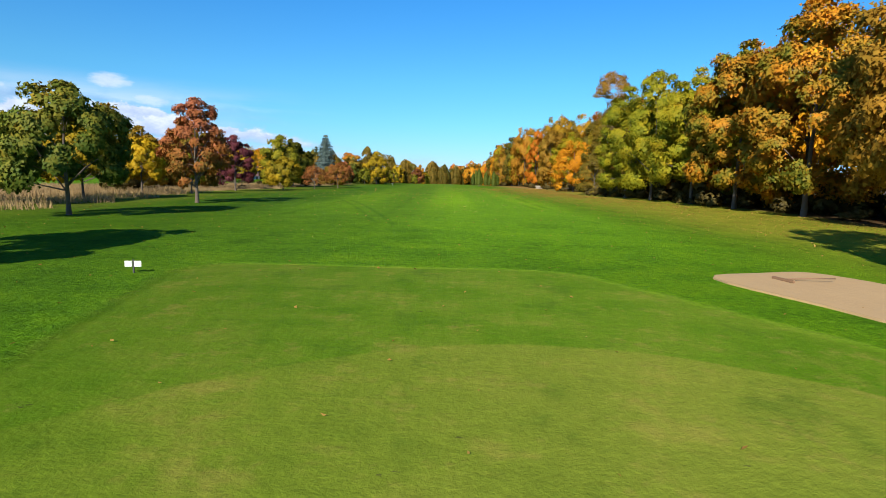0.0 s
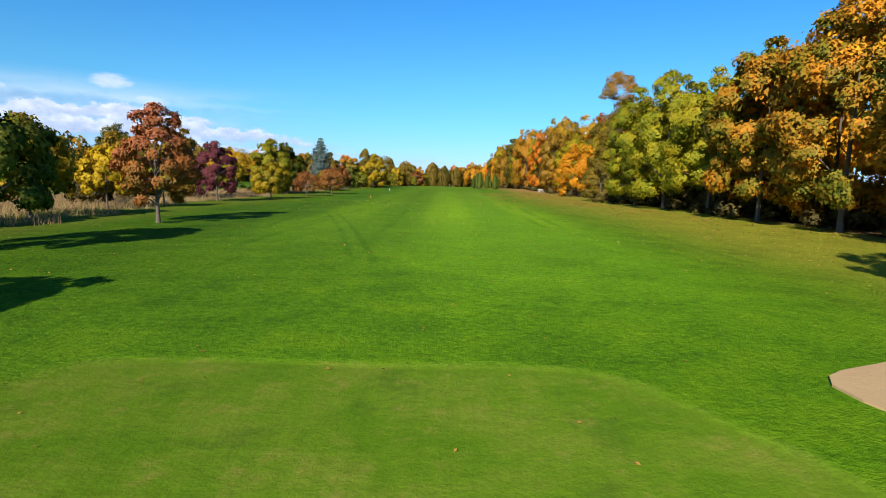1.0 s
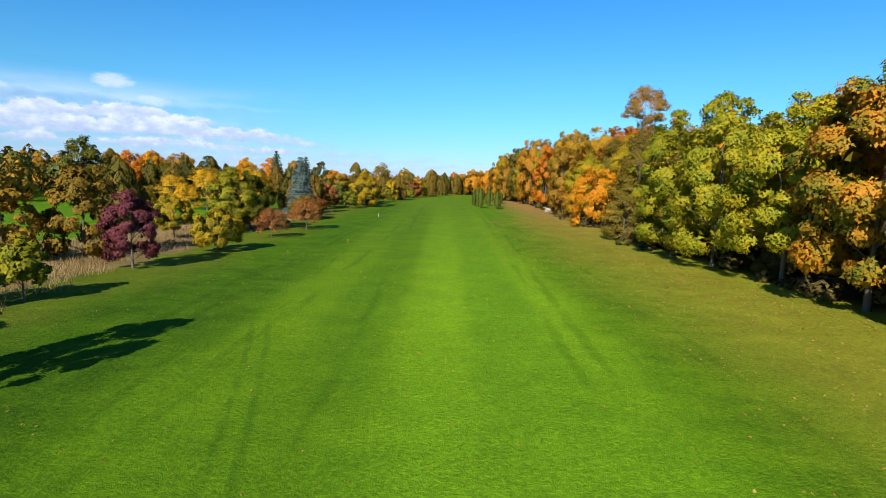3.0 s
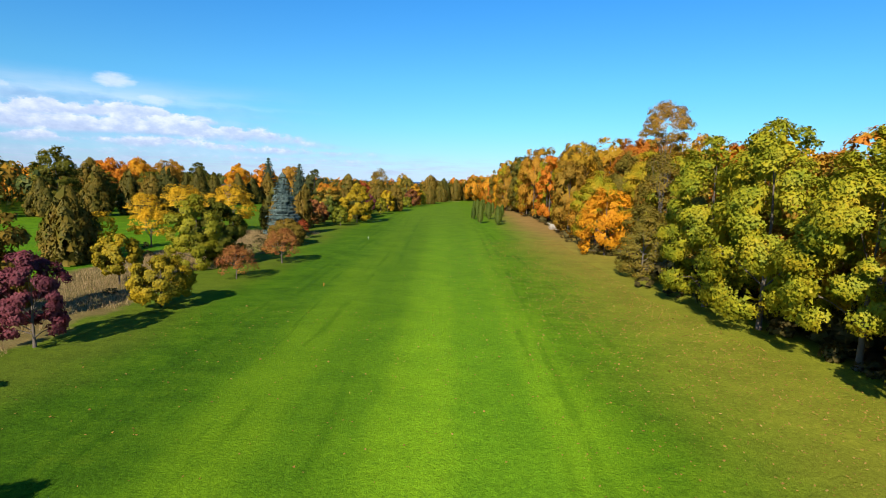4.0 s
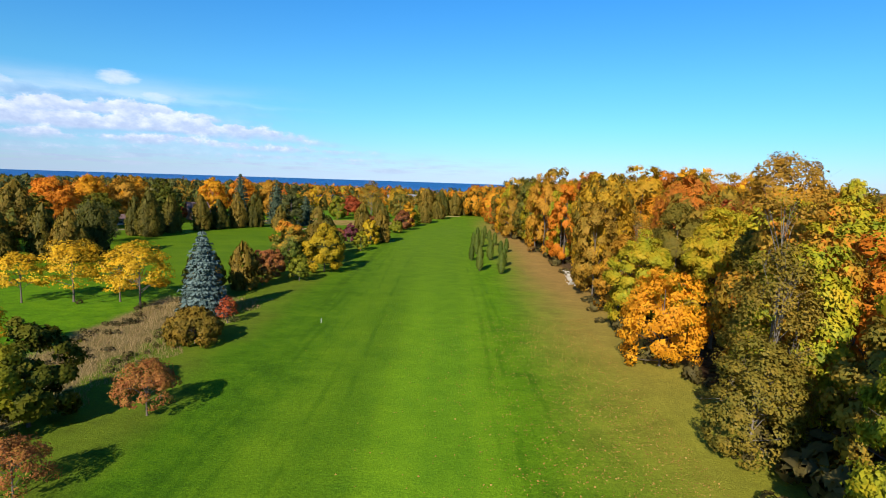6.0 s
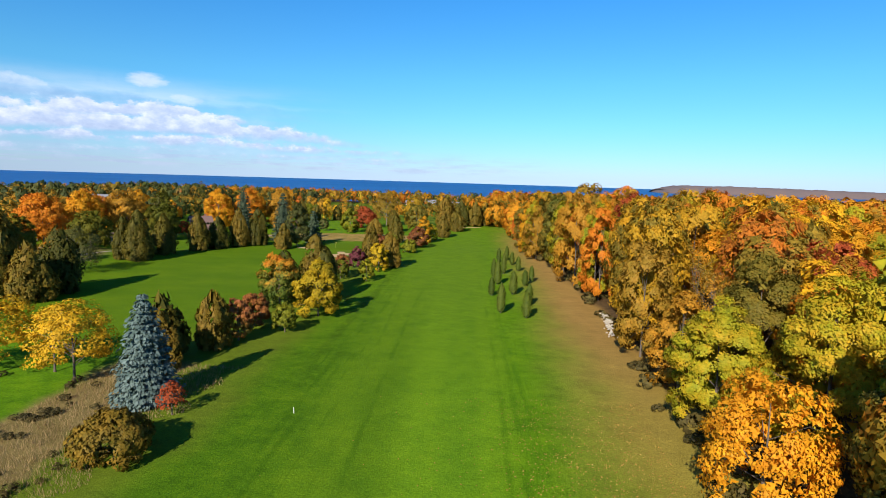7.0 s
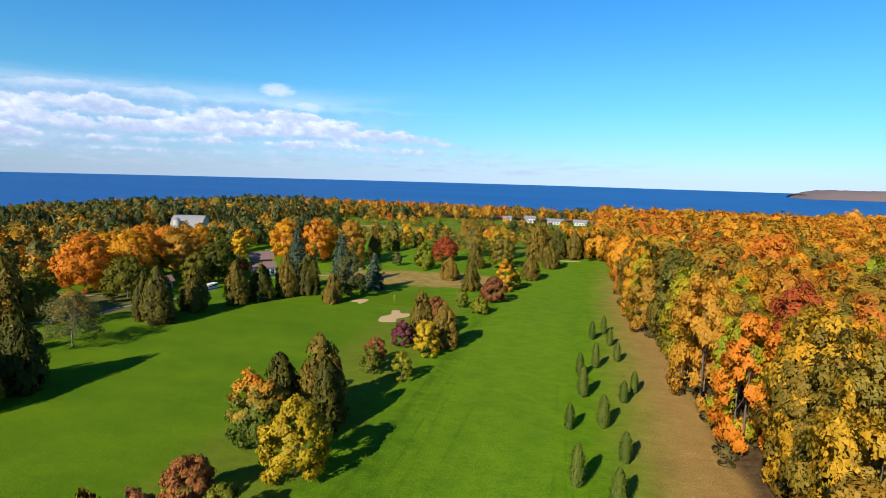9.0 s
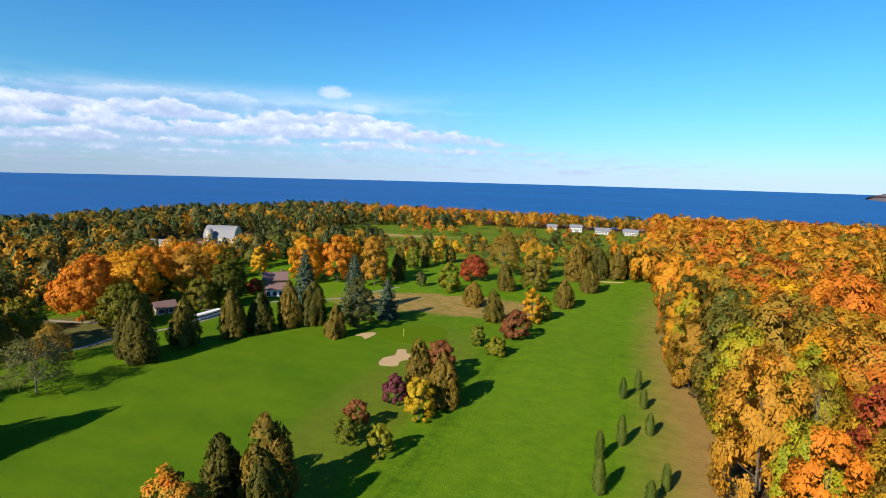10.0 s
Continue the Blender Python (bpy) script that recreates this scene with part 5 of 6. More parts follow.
# ---------- woods too many to count ----------
def wood_stuff(name, spots, leaf, label, pine=False, tris=1.0, top=0.0, leafy=0.095):
    """One mesh of many trees. spots: rows of x, y, height, width, hue."""
    r = np.random.default_rng(len(spots) + 3)
    temps = []
    for i in range(5):
        if pine:
            v, f, soft = plumed_crown(400 + i, 0.5, 0.03, 1.0, 250, 0.095, 2)
        else:
            (v, f, soft), _ = lobed_crown(410 + i, 0.5, 0.04, 1.0, int(400 * tris), leafy, 16, 0.6, (0.24, 0.40), 0.8, top=top, wild=0.16, rag=0.16, shell=0.76, tufts=5, even=1.0, calm=0.8, inner=5, fill=(0.6, 0.84))
        temps.append((np.asarray(v), f, soft))
    vs, fs, hs, ns, n = [], [], [], [], 0
    for x, y, h, w, hue in spots:
        v, f, soft = temps[r.integers(5)]
        a = r.uniform(0, 6.28)
        q = np.stack([(v[:, 0] * math.cos(a) - v[:, 1] * math.sin(a)) * w, (v[:, 0] * math.sin(a) + v[:, 1] * math.cos(a)) * w, v[:, 2] * h], 1)
        q += np.array([x, y, float(ground_z(x, y))])
        vs.append(q), hs.append(np.full(len(q), hue))
        ns.append(np.stack([soft[:, 0] * math.cos(a) - soft[:, 1] * math.sin(a), soft[:, 0] * math.sin(a) + soft[:, 1] * math.cos(a), soft[:, 2]], 1))
        fs += [tuple(i + n for i in g) for g in f]
        n += len(q)
    me = mesh_of(name, np.concatenate(vs), fs, leaf, soft=np.concatenate(ns))
    at = me.attributes.new("hue", "FLOAT", "POINT")
    at.data.foreach_set("value", np.concatenate(hs).astype(np.float32))
    return tagged(new(name, me), label, "woods", kind="stuff")


def spots_in(r, x0, x1, y0, y1, step, keep, h, w, hue):
    out = []
    for y in np.arange(y0, y1, step):
        for x in np.arange(x0, x1, step):
            px, py = x + r.uniform(-.4, .4) * step, y + r.uniform(-.4, .4) * step
            if shore(px, py) > 14 and keep(px, py):
                s = r.uniform(0.8, 1.18)
                out.append((px, py, h * s * r.uniform(.9, 1.1), w * s, hue(r, px, py)))
    return out


sr = np.random.default_rng(33)
warm = lambda r, x, y: float(np.clip(r.normal(0.50, 0.20), 0, 1))
mixed = lambda r, x, y: float(np.clip(r.normal(0.42, 0.30), 0, 1))
darkish = lambda r, x, y: float(np.clip(r.normal(0.20, 0.20), 0, 1))
right = spots_in(sr, 112, 260, 90, 332, 10.0, lambda x, y: x > edge_x(y) + 80 and x < 45 + 0.75 * max(y - 85, 0), 17.2, 14.0, warm)
right += spots_in(sr, 2, 260, 332, 800, 10.4, lambda x, y: x > edge_x(y) + 4 and x < 45 + 0.75 * max(y - 85, 0), 17.2, 14.0, warm)
right += spots_in(sr, 260, 620, 150, 800, 14.5, lambda x, y: x < 45 + 0.75 * max(y - 85, 0), 20, 19, warm)
fringe = lambda s: s[0] < edge_x(s[1]) + 17
wood_stuff("wood_far_edge", [s for s in right if fringe(s)], M_FAR, "autumn hardwoods at the edge of the forest", tris=3.2, leafy=0.050)
close = lambda s: s[1] < 430 and s[0] < 240
wood_stuff("wood_mid_distance", [s for s in right if close(s) and not fringe(s)], M_FAR, "autumn hardwood forest in orange, gold and brown", tris=3.0, top=0.5, leafy=0.046)
wood_stuff("wood_far_side", [s for s in right if not close(s) and not fringe(s)], M_FAR, "distant autumn hardwood forest in orange, gold and brown", tris=0.9, top=0.5, leafy=0.075)
centre = spots_in(sr, -290, 30, 675, 800, 9.6, lambda x, y: y > 690 - abs(x + 100) * 0.1 and not (-75 < x < 40 and y < 712), 13, 10, mixed)
centre += spots_in(sr, -64, 40, 560, 672, 12, lambda x, y: sr.uniform() < 0.16 and x < 30, 6, 6, mixed)
centre += spots_in(sr, -205, -60, 440, 545, 12, lambda x, y: sr.uniform() < 0.38, 9, 8, darkish)
centre += spots_in(sr, -60, 14, 455, 590, 12, lambda x, y: sr.uniform() < 0.42, 10, 9, darkish)
centre += spots_in(sr, -190, -20, 590, 690, 12, lambda x, y: sr.uniform() < 0.2, 9, 8, mixed)
wood_stuff("wood_along_lake", centre, M_FAR, "autumn woods along the lake shore", tris=0.65, top=0.25, leafy=0.095)


def left_keep(x, y):
    if -285 < x < -195 and 425 < y < 500 or -215 < x < -175 and 440 < y < 480:
        return False
    if -235 < x < -120 and 500 < y < 640:
        return False
    if -278 < x < -200 and 388 < y < 430:
        return False
    if -204 < x < -160 and 305 < y < 362:
        return False
    if x > -160 and y > 235 and y < 405:
        return False
    return x < -150 if y > 235 else x < -118 - max(0, 60 - y) * 0.3


leftw = spots_in(sr, -300, -105, 20, 690, 10.2, left_keep, 13.5, 11.5, darkish)
leftw += spots_in(sr, -480, -300, 200, 800, 13.5, left_keep, 14.5, 14.5, darkish)
nr = np.random.default_rng(5)
kinds = nr.uniform(size=len(leftw))
pine = lambda s: 0.5 if (s[0] < -285 or s[1] > 470) else 0.16
wood_stuff("wood_by_barn", [s for s, k in zip(leftw, kinds) if k >= pine(s)], M_FAR, "mixed autumn woods round a farmstead", tris=0.6, top=0.3, leafy=0.095)
wood_stuff("pine_wood", [s for s, k in zip(leftw, kinds) if k < pine(s)], M_FARPINE, "dark pine and cedar woods along the shore", True)
# dark bushes added to stand in for shade under the edge crowns
under = [(float(edge_x(y)) + sr.uniform(1.5, 16), y, sr.uniform(0.8, 2.6), sr.uniform(1.6, 3.6), sr.uniform()) for y in np.arange(20, 330, 1.6)]
under += [(float(edge_x(y)) + sr.uniform(7, 20), y, sr.uniform(3.2, 5.2), sr.uniform(4.0, 6.5), sr.uniform()) for y in np.arange(14, 112, 1.5)]
wood_stuff("undergrowth", under, M_UNDER, "brown bushes added for the shade beneath the wood's edge", tris=0.4, leafy=0.16)
meadow_bush = [(sr.uniform(-60, -33), sr.uniform(28, 160), sr.uniform(0.5, 1.3), sr.uniform(1.0, 2.6), sr.uniform()) for _ in range(20)] + [(sr.uniform(-46, -29), sr.uniform(125, 158), sr.uniform(0.4, 0.9), sr.uniform(0.8, 2.0), sr.uniform()) for _ in range(60)]
wood_stuff("meadow_brush", meadow_bush, M_UNDER, "low brown brush in the dry meadow", tris=0.4, leafy=0.14)


# ---------- dry meadow grass, fallen leaves ----------
def grass_stuff(name, n, x0, x1, y0, y1, keep, hgt, wid, leaf, label):
    r = np.random.default_rng(n)
    x, y = r.uniform(x0, x1, n), r.uniform(y0, y1, n)
    ok = keep(x, y)
    x, y = x[ok], y[ok]
    m = len(x)
    z = ground_z(x, y) - 0.03
    a = r.uniform(0, 6.28, m)
    h, w = hgt * r.uniform(0.5, 1.3, m), wid * r.uniform(0.6, 1.4, m)
    lx, ly = r.normal(size=m) * 0.35 * h, r.normal(size=m) * 0.35 * h
    v = np.stack([np.stack([x - np.cos(a) * w, y - np.sin(a) * w, z], 1), np.stack([x + np.cos(a) * w, y + np.sin(a) * w, z], 1), np.stack([x + lx, y + ly, z + h], 1)], 1).reshape(-1, 3)
    tagged(new(name, mesh_of(name, v, np.arange(3 * m).reshape(-1, 3), leaf)), label, "grass", kind="stuff")


def meadow_edge(y):
    return np.interp(y, [20, 40, 67, 80, 95, 108, 136, 165], [-24, -26, -29, -32, -29.5, -32, -29, -27])


grass_stuff("meadow_grass", 200000, -100, -24, 24, 166, lambda x, y: (x < meadow_edge(y) + 1.2 * np.sin(y * 0.8)) & (x > np.interp(y, [20, 60, 100, 166], [-110, -75, -46, -45])), 0.55, 0.022, M_DRY, "tall dry tan meadow grass")


def off_tee(x, y):
    x, y = x + 0.35 * np.sin(y * 2.3) + 0.2 * np.sin(y * 6.1 + x * 3), y + 0.3 * np.sin(x * 1.9)
    return ((y > 16.9) | (x < -7.2 + np.abs(y - 12) * 0.25) | (x > 4.3 + (12 - y) * 0.6)) & ~((x > 7) & (x < 15) & (y < 19.5) & (y > 8.5))


grass_stuff("rough_grass", 110000, -24, 26, 5, 36, off_tee, 0.042, 0.008, M_TURF, "short green rough grass round the tee")


def leaf_litter():
    r = np.random.default_rng(77)
    n = 15000
    y = np.concatenate([r.uniform(8, 160, 13600), r.uniform(2, 90, 1400)])
    x = np.concatenate([edge_x(y[:13600]) - np.abs(r.normal(size=13600)) * 10, r.uniform(-24, 22, 1400)])
    c = np.stack([x, y, ground_z(x, y) + 0.035], 1)
    v, f = leaf_quads(r, c, np.tile([0, 0, 1.0], (n, 1)) + r.normal(size=(n, 3)) * 0.35, r.uniform(0.030, 0.068, n) * (1 + np.clip(y, 0, 90) / 45), 1.2)
    tagged(new("fallen_leaves", mesh_of("fallen_leaves", v, f, M_FALLEN)), "pale yellow fallen leaves scattered on the grass", "leaves", kind="stuff")


leaf_litter()


# ---------- bunkers, paths, stones ----------
def patch(name, outline, mt, label, category, lift=0.05, dish=0.0):
    """A thin slab of sand lying on the turf, with a softly rounded outline."""
    n = len(outline)
    pts = []
    for i in range(n):
        p0, p1, p2, p3 = (Vector(outline[(i + k - 1) % n]) for k in range(4))
        for t in (0, .25, .5, .75):
            pts.append(0.5 * (2 * p1 + (p2 - p0) * t + (2 * p0 - 5 * p1 + 4 * p2 - p3) * t * t + (3 * p1 - p0 - 3 * p2 + p3) * t ** 3))
    mid = sum(pts, Vector((0, 0))) / len(pts)
    rings = [(1.0, -0.12), (1.0, lift), (0.8, lift - dish * 0.6), (0.45, lift - dish), (0.15, lift - dish)]
    v, f, m = [], [], len(pts)
    for s, dz in rings:
        for p in pts:
            q = mid + (p - mid) * s
            v.append((q.x, q.y, float(ground_z(q.x, q.y)) + dz))
    for k in range(len(rings) - 1):
        for i in range(m):
            f.append((k * m + i, k * m + (i + 1) % m, (k + 1) * m + (i + 1) % m, (k + 1) * m + i))
    f.append(tuple((len(rings) - 1) * m + i for i in range(m)))
    return tagged(new(name, mesh_of(name, v, f, mt, smooth=False)), label, category)


patch("sand_bunker", [(8.1, 15.8), (10.4, 17.5), (12.9, 18.5), (14.2, 16.6), (13.4, 12.6), (11.6, 9.6), (9.8, 10.4), (9.1, 12.4)], M_SAND, "pale sand area beside the tee with a rake on it", "bunker")
patch("sand_bunker", [(-42.0, 276.5), (-43.4, 281.5), (-41.6, 285.0), (-42.8, 289.6), (-40.6, 290.4), (-39.2, 287.6), (-36.6, 288.0), (-36.0, 284.6), (-38.2, 281.0), (-37.6, 277.6)], M_SAND, "pale sand bunker before the putting green", "bunker")
patch("sand_bunker", [(-60.5, 297.0), (-57.0, 301.3), (-55.0, 300.5), (-55.4, 294.4), (-57.6, 296.4)], M_SAND, "small sand bunker beside cedars", "bunker")
patch("sand_bunker", [(-2.0, 429.0), (4.0, 431.5), (13.5, 433.0), (12.0, 430.4), (4.0, 428.6)], M_SAND, "pale sand strip at the fairway's end", "bunker")
patch("putting_green", [(-56, 303), (-52, 312), (-44, 318), (-37, 314), (-35, 303), (-40, 296), (-49, 296)], plain("putting_green_turf", (0.088, 0.150, 0.003), 0.95, 3.0, 0.10, 0.01, Specular_IOR_Level=0.03), "closely mown putting green", "green", 0.05)


def ribbon(name, pts, width, mt, label):
    v, f = [], []
    P = [Vector(p) for p in pts]
    fine = []
    for i in range(len(P) - 1):
        p0, p1, p2, p3 = P[max(i - 1, 0)], P[i], P[i + 1], P[min(i + 2, len(P) - 1)]
        for t in np.linspace(0, 1, 8, endpoint=False):
            fine.append(0.5 * (2 * p1 + (p2 - p0) * t + (2 * p0 - 5 * p1 + 4 * p2 - p3) * t * t + (3 * p1 - p0 - 3 * p2 + p3) * t ** 3))
    fine.append(P[-1])
    for i, p in enumerate(fine):
        d = (fine[min(i + 1, len(fine) - 1)] - fine[max(i - 1, 0)]).normalized()
        s = Vector((-d.y, d.x)) * width / 2
        for q, dz in ((p + s, -0.1), (p + s, 0.06), (p - s, 0.06), (p - s, -0.1)):
            v.append((q.x, q.y, float(ground_z(q.x, q.y)) + dz))
    for i in range(len(fine) - 1):
        for k in range(3):
            f.append((i * 4 + k, i * 4 + k + 1, (i + 1) * 4 + k + 1, (i + 1) * 4 + k))
    tagged(new(name, mesh_of(name, v, f, mt)), label, "path", kind="structure")


ribbon("path", [(-142, 232), (-132, 239), (-124, 247), (-120.5, 256), (-120, 266), (-113.5, 280)], 1.5, M_PATH, "pale gravel drive through the trees")
ribbon("path", [(-113.5, 281), (-112, 290), (-114, 300), (-130, 306), (-140, 322)], 1.8, M_PATH, "pale gravel drive past parked golf carts")
ribbon("path", [(-168, 266), (-156, 270), (-146, 272.5), (-136, 276)], 1.6, M_PATH, "pale gravel drive below orange maples")
ribbon("path", [(-112, 322), (-98, 335), (-88, 345), (-84, 362), (-80, 372)], 1.6, M_PATH, "pale cart path across the grass")


def stone_wall():
    ob = thing("stone_wall", 35.2, 199.0, -4, "low tumbled wall of pale fieldstones at the wood's edge", "wall")
    iv, jf = ico()
    r = np.random.default_rng(4)
    shapes = [mesh_of("stone", unit(iv) * (1 + r.normal(size=(len(iv), 1)) * 0.16) * np.array([1.0, 0.8, 0.62]), jf, M_STONE) for _ in range(6)]
    for i in range(170):
        t = r.uniform(-8.5, 8.5)
        lvl = int(r.integers(0, 3))
        s = r.uniform(0.16, 0.36)
        st = part("stone", shapes[int(r.integers(6))], ob)
        x = r.normal() * (0.42 - 0.1 * lvl) - 0.2 + 0.4 * math.sin(t * 0.3)
        st.matrix_basis = Matrix.LocRotScale((x, t, 0.14 + lvl * 0.34), Euler((r.uniform(-.3, .3), r.uniform(-.3, .3), r.uniform(0, 6.28))), (s, s, s))


stone_wall()


# ---------- small golf things ----------
def tee_sign(x, y):
    ob = thing("tee_sign", x, y, 8, "pair of small white tee plates on a dark post", "sign")
    bm = bmesh.new()
    box(bm, -0.02, 0.02, -0.02, 0.02, -0.1, 0.36, 0.004)
    part("post", (bm, M_POLE), ob)
    for s in (-1, 1):
        bm = bmesh.new()
        box(bm, *sorted((s * 0.03, s * 0.21)), -0.035, -0.021, 0.17, 0.33, 0.005)
        part("plate", (bm, M_WHITE), ob, "white rectangular plate")


tee_sign(-8.3, 14.4)


def stake(x, y, h, mt, label):
    ob = thing("marker_stake", x, y, 15, label, "stake", "marker stakes")
    bm = bmesh.new()
    box(bm, -0.04, 0.04, -0.03, 0.03, -0.2, h * 0.86, 0.01)
    part("shaft", (bm, mt), ob)
    bm = bmesh.new()
    bmesh.ops.create_cone(bm, segments=8, radius1=0.055, radius2=0.02, depth=h * 0.14, cap_ends=True, matrix=Matrix.Translation((0, 0, h * 0.93)))
    part("cap", (bm, mt), ob)


stake(-14.2, 152.0, 0.75, M_WHITE, "white distance stake at the fairway's edge")
stake(-12.5, 101.4, 0.42, M_ORANGEPAINT, "orange distance stake at the fairway's edge")


def flagstick(x, y):
    ob = thing("flagstick", x, y, 20, "pale yellow flagstick with a furled flag on the putting green", "flag")
    v, f = tubes([[((0, 0, -0.1), 0.035), ((0, 0, 1.2), 0.03), ((0, 0, 2.3), 0.025)]], 8)
    part("pole", mesh_of("pole", v, f, M_YELPOLE, True), ob)
    v = [(0.02 + 0.22 * i / 5 * (1 - 0.25 * j), 0.05 * math.sin(i * 1.1 + j), 2.28 - 0.32 * j - 0.16 * i / 5) for i in range(6) for j in range(2)]
    fl = mesh_of("flag", v, [(i * 2, i * 2 + 1, i * 2 + 3, i * 2 + 2) for i in range(5)], M_YELPOLE, True)
    q = part("flag", fl, ob, "small yellow cloth flag")
    q.modifiers.new("thickness", "SOLIDIFY").thickness = 0.008


flagstick(-46.4, 301.6)


def rake(x, y, turn):
    ob = thing("bunker_rake", x, y, turn, "wooden bunker rake lying on the sand", "rake", z=float(ground_z(x, y)) + 0.09)
    v, f = tubes([[((0, 0, 0.01), 0.022), ((0.9, 0, 0.02), 0.022), ((1.9, 0, 0.0), 0.02)]], 6)
    part("handle", mesh_of("handle", v, f, M_WOOD, True), ob)
    bm = bmesh.new()
    box(bm, -0.06, 0.02, -0.4, 0.4, -0.035, 0.045, 0.01)
    part("head", (bm, M_WOOD), ob)
    for i in range(9):
        bm = bmesh.new()
        box(bm, -0.045, -0.02, -0.36 + i * 0.09 - 0.01, -0.36 + i * 0.09 + 0.01, -0.09, -0.034)
        part("tine", (bm, M_WOOD), ob)


rake(10.4, 16.1, 12)


# ---------- houses, barn, carts ----------
def gable(bm, x0, x1, y0, y1, z0, z1, over=0.4, thick=0.22, axis="x"):
    """A gabled roof slab with eaves over the walls."""
    ym, xm = (y0 + y1) / 2, (x0 + x1) / 2
    if axis == "x":
        prof = [(y0 - over, z0 - over * 0.4), (ym, z1), (y1 + over, z0 - over * 0.4)]
        P = lambda a, s, dz: ((x0 - over) if s == 0 else (x1 + over), a[0], a[1] + dz)
    else:
        prof = [(x0 - over, z0 - over * 0.4), (xm, z1), (x1 + over, z0 - over * 0.4)]
        P = lambda a, s, dz: (a[0], (y0 - over) if s == 0 else (y1 + over), a[1] + dz)
    vs = [bm.verts.new(P(a, s, dz)) for s in (0, 1) for dz in (0, thick) for a in prof]
    b0, t0, b1, t1 = vs[0:3], vs[3:6], vs[6:9], vs[9:12]
    for i in (0, 1):
        bm.faces.new((t0[i], t0[i + 1], t1[i + 1], t1[i])), bm.faces.new((b0[i], b1[i], b1[i + 1], b0[i + 1]))
        bm.faces.new((b0[i], b0[i + 1], t0[i + 1], t0[i])), bm.faces.new((b1[i], t1[i], t1[i + 1], b1[i + 1]))
    bm.faces.new((b0[0], t0[0], t1[0], b1[0])), bm.faces.new((b0[2], b1[2], t1[2], t0[2]))
    bmesh.ops.recalc_face_normals(bm, faces=bm.faces)
    return bm


def walls(x0, x1, y0, y1, z0, z1, peak=None, axis="x"):
    bm = bmesh.new()
    box(bm, x0, x1, y0, y1, z0, z1)
    if peak:
        ends = ((x0, x0 + 0.2), (x1 - 0.2, x1)) if axis == "x" else ((y0, y0 + 0.2), (y1 - 0.2, y1))
        for a, b in ends:
            if axis == "x":
                q = [(y0, z1), (y1, z1), ((y0 + y1) / 2, peak - 0.05)]
                vs = [[bm.verts.new((e, p, z)) for p, z in q] for e in (a, b)]
            else:
                q = [(x0, z1), (x1, z1), ((x0 + x1) / 2, peak - 0.05)]
                vs = [[bm.verts.new((p, e, z)) for p, z in q] for e in (a, b)]
            bm.faces.new(vs[0]), bm.faces.new(vs[1][::-1])
            for i in range(3):
                bm.faces.new((vs[0][i], vs[0][(i + 1) % 3], vs[1][(i + 1) % 3], vs[1][i]))
        bmesh.ops.recalc_face_normals(bm, faces=bm.faces)
    return bm


def window(ob, x, y, z, w, h, side="y"):
    """A framed window set on a wall that faces -y or -x."""
    bm = bmesh.new()
    for a, b, c, d in ((-w / 2 - .08, w / 2 + .08, h / 2, h / 2 + .08), (-w / 2 - .08, w / 2 + .08, -h / 2 - .1, -h / 2), (-w / 2 - .08, -w / 2, -h / 2, h / 2), (w / 2, w / 2 + .08, -h / 2, h / 2), (-.03, .03, -h / 2, h / 2)):
        box(bm, a, b, -0.07, 0.0, c, d)
    fr = part("window", (bm, M_WHITE), ob)
    bm = bmesh.new()
    box(bm, -w / 2, w / 2, -0.02, 0.03, -h / 2, h / 2)
    part("pane", (bm, M_WINDOW), fr)
    fr.matrix_basis = pose(x, y, z, 0, 0, 0 if side == "y" else (-90 if side == "-x" else 90))


def brown_house(x, y, turn):
    ob = thing("house", x, y, turn, "brown two-storey house with shingled hip roofs among trees", "house")
    part("wall", (walls(-5, 5, -4, 4, -1, 5.6, 7.4), M_BROWNWALL), ob)
    part("roof", (gable(bmesh.new(), -5, 5, -4, 4, 5.6, 7.5, 0.9), M_ROOF), ob)
    part("porch_wall", (walls(-4, 6, -7.5, -4, -1, 2.6), M_WHITE), ob)
    bm = bmesh.new()
    a = [bm.verts.new(p) for p in ((-4.6, -8.2, 2.5), (6.6, -8.2, 2.5), (6.6, -3.9, 4.2), (-4.6, -3.9, 4.2), (-4.6, -8.2, 2.75), (6.6, -8.2, 2.75), (6.6, -3.9, 4.45), (-4.6, -3.9, 4.45))]
    for q in ((3, 2, 1, 0), (4, 5, 6, 7), (0, 1, 5, 4), (1, 2, 6, 5), (2, 3, 7, 6), (3, 0, 4, 7)):
        bm.faces.new([a[i] for i in q])
    part("porch_roof", (bm, M_ROOF), ob)
    for wx in (-3.2, -0.4, 2.4, 4.8):
        window(ob, wx, -7.5, 1.2, 1.6, 1.5)
    for wx in (-3, 0, 3):
        window(ob, wx, -4.0, 5.0, 1.4, 0.7)
    bm = bmesh.new()
    box(bm, 2.2, 3.2, 0.4, 1.4, 5.8, 8.4, 0.03)
    part("chimney", (bm, M_BROWNWALL), ob)
    ob.scale = (0.86, 0.95, 1.15)


brown_house(-119.8, 338.0, 37)


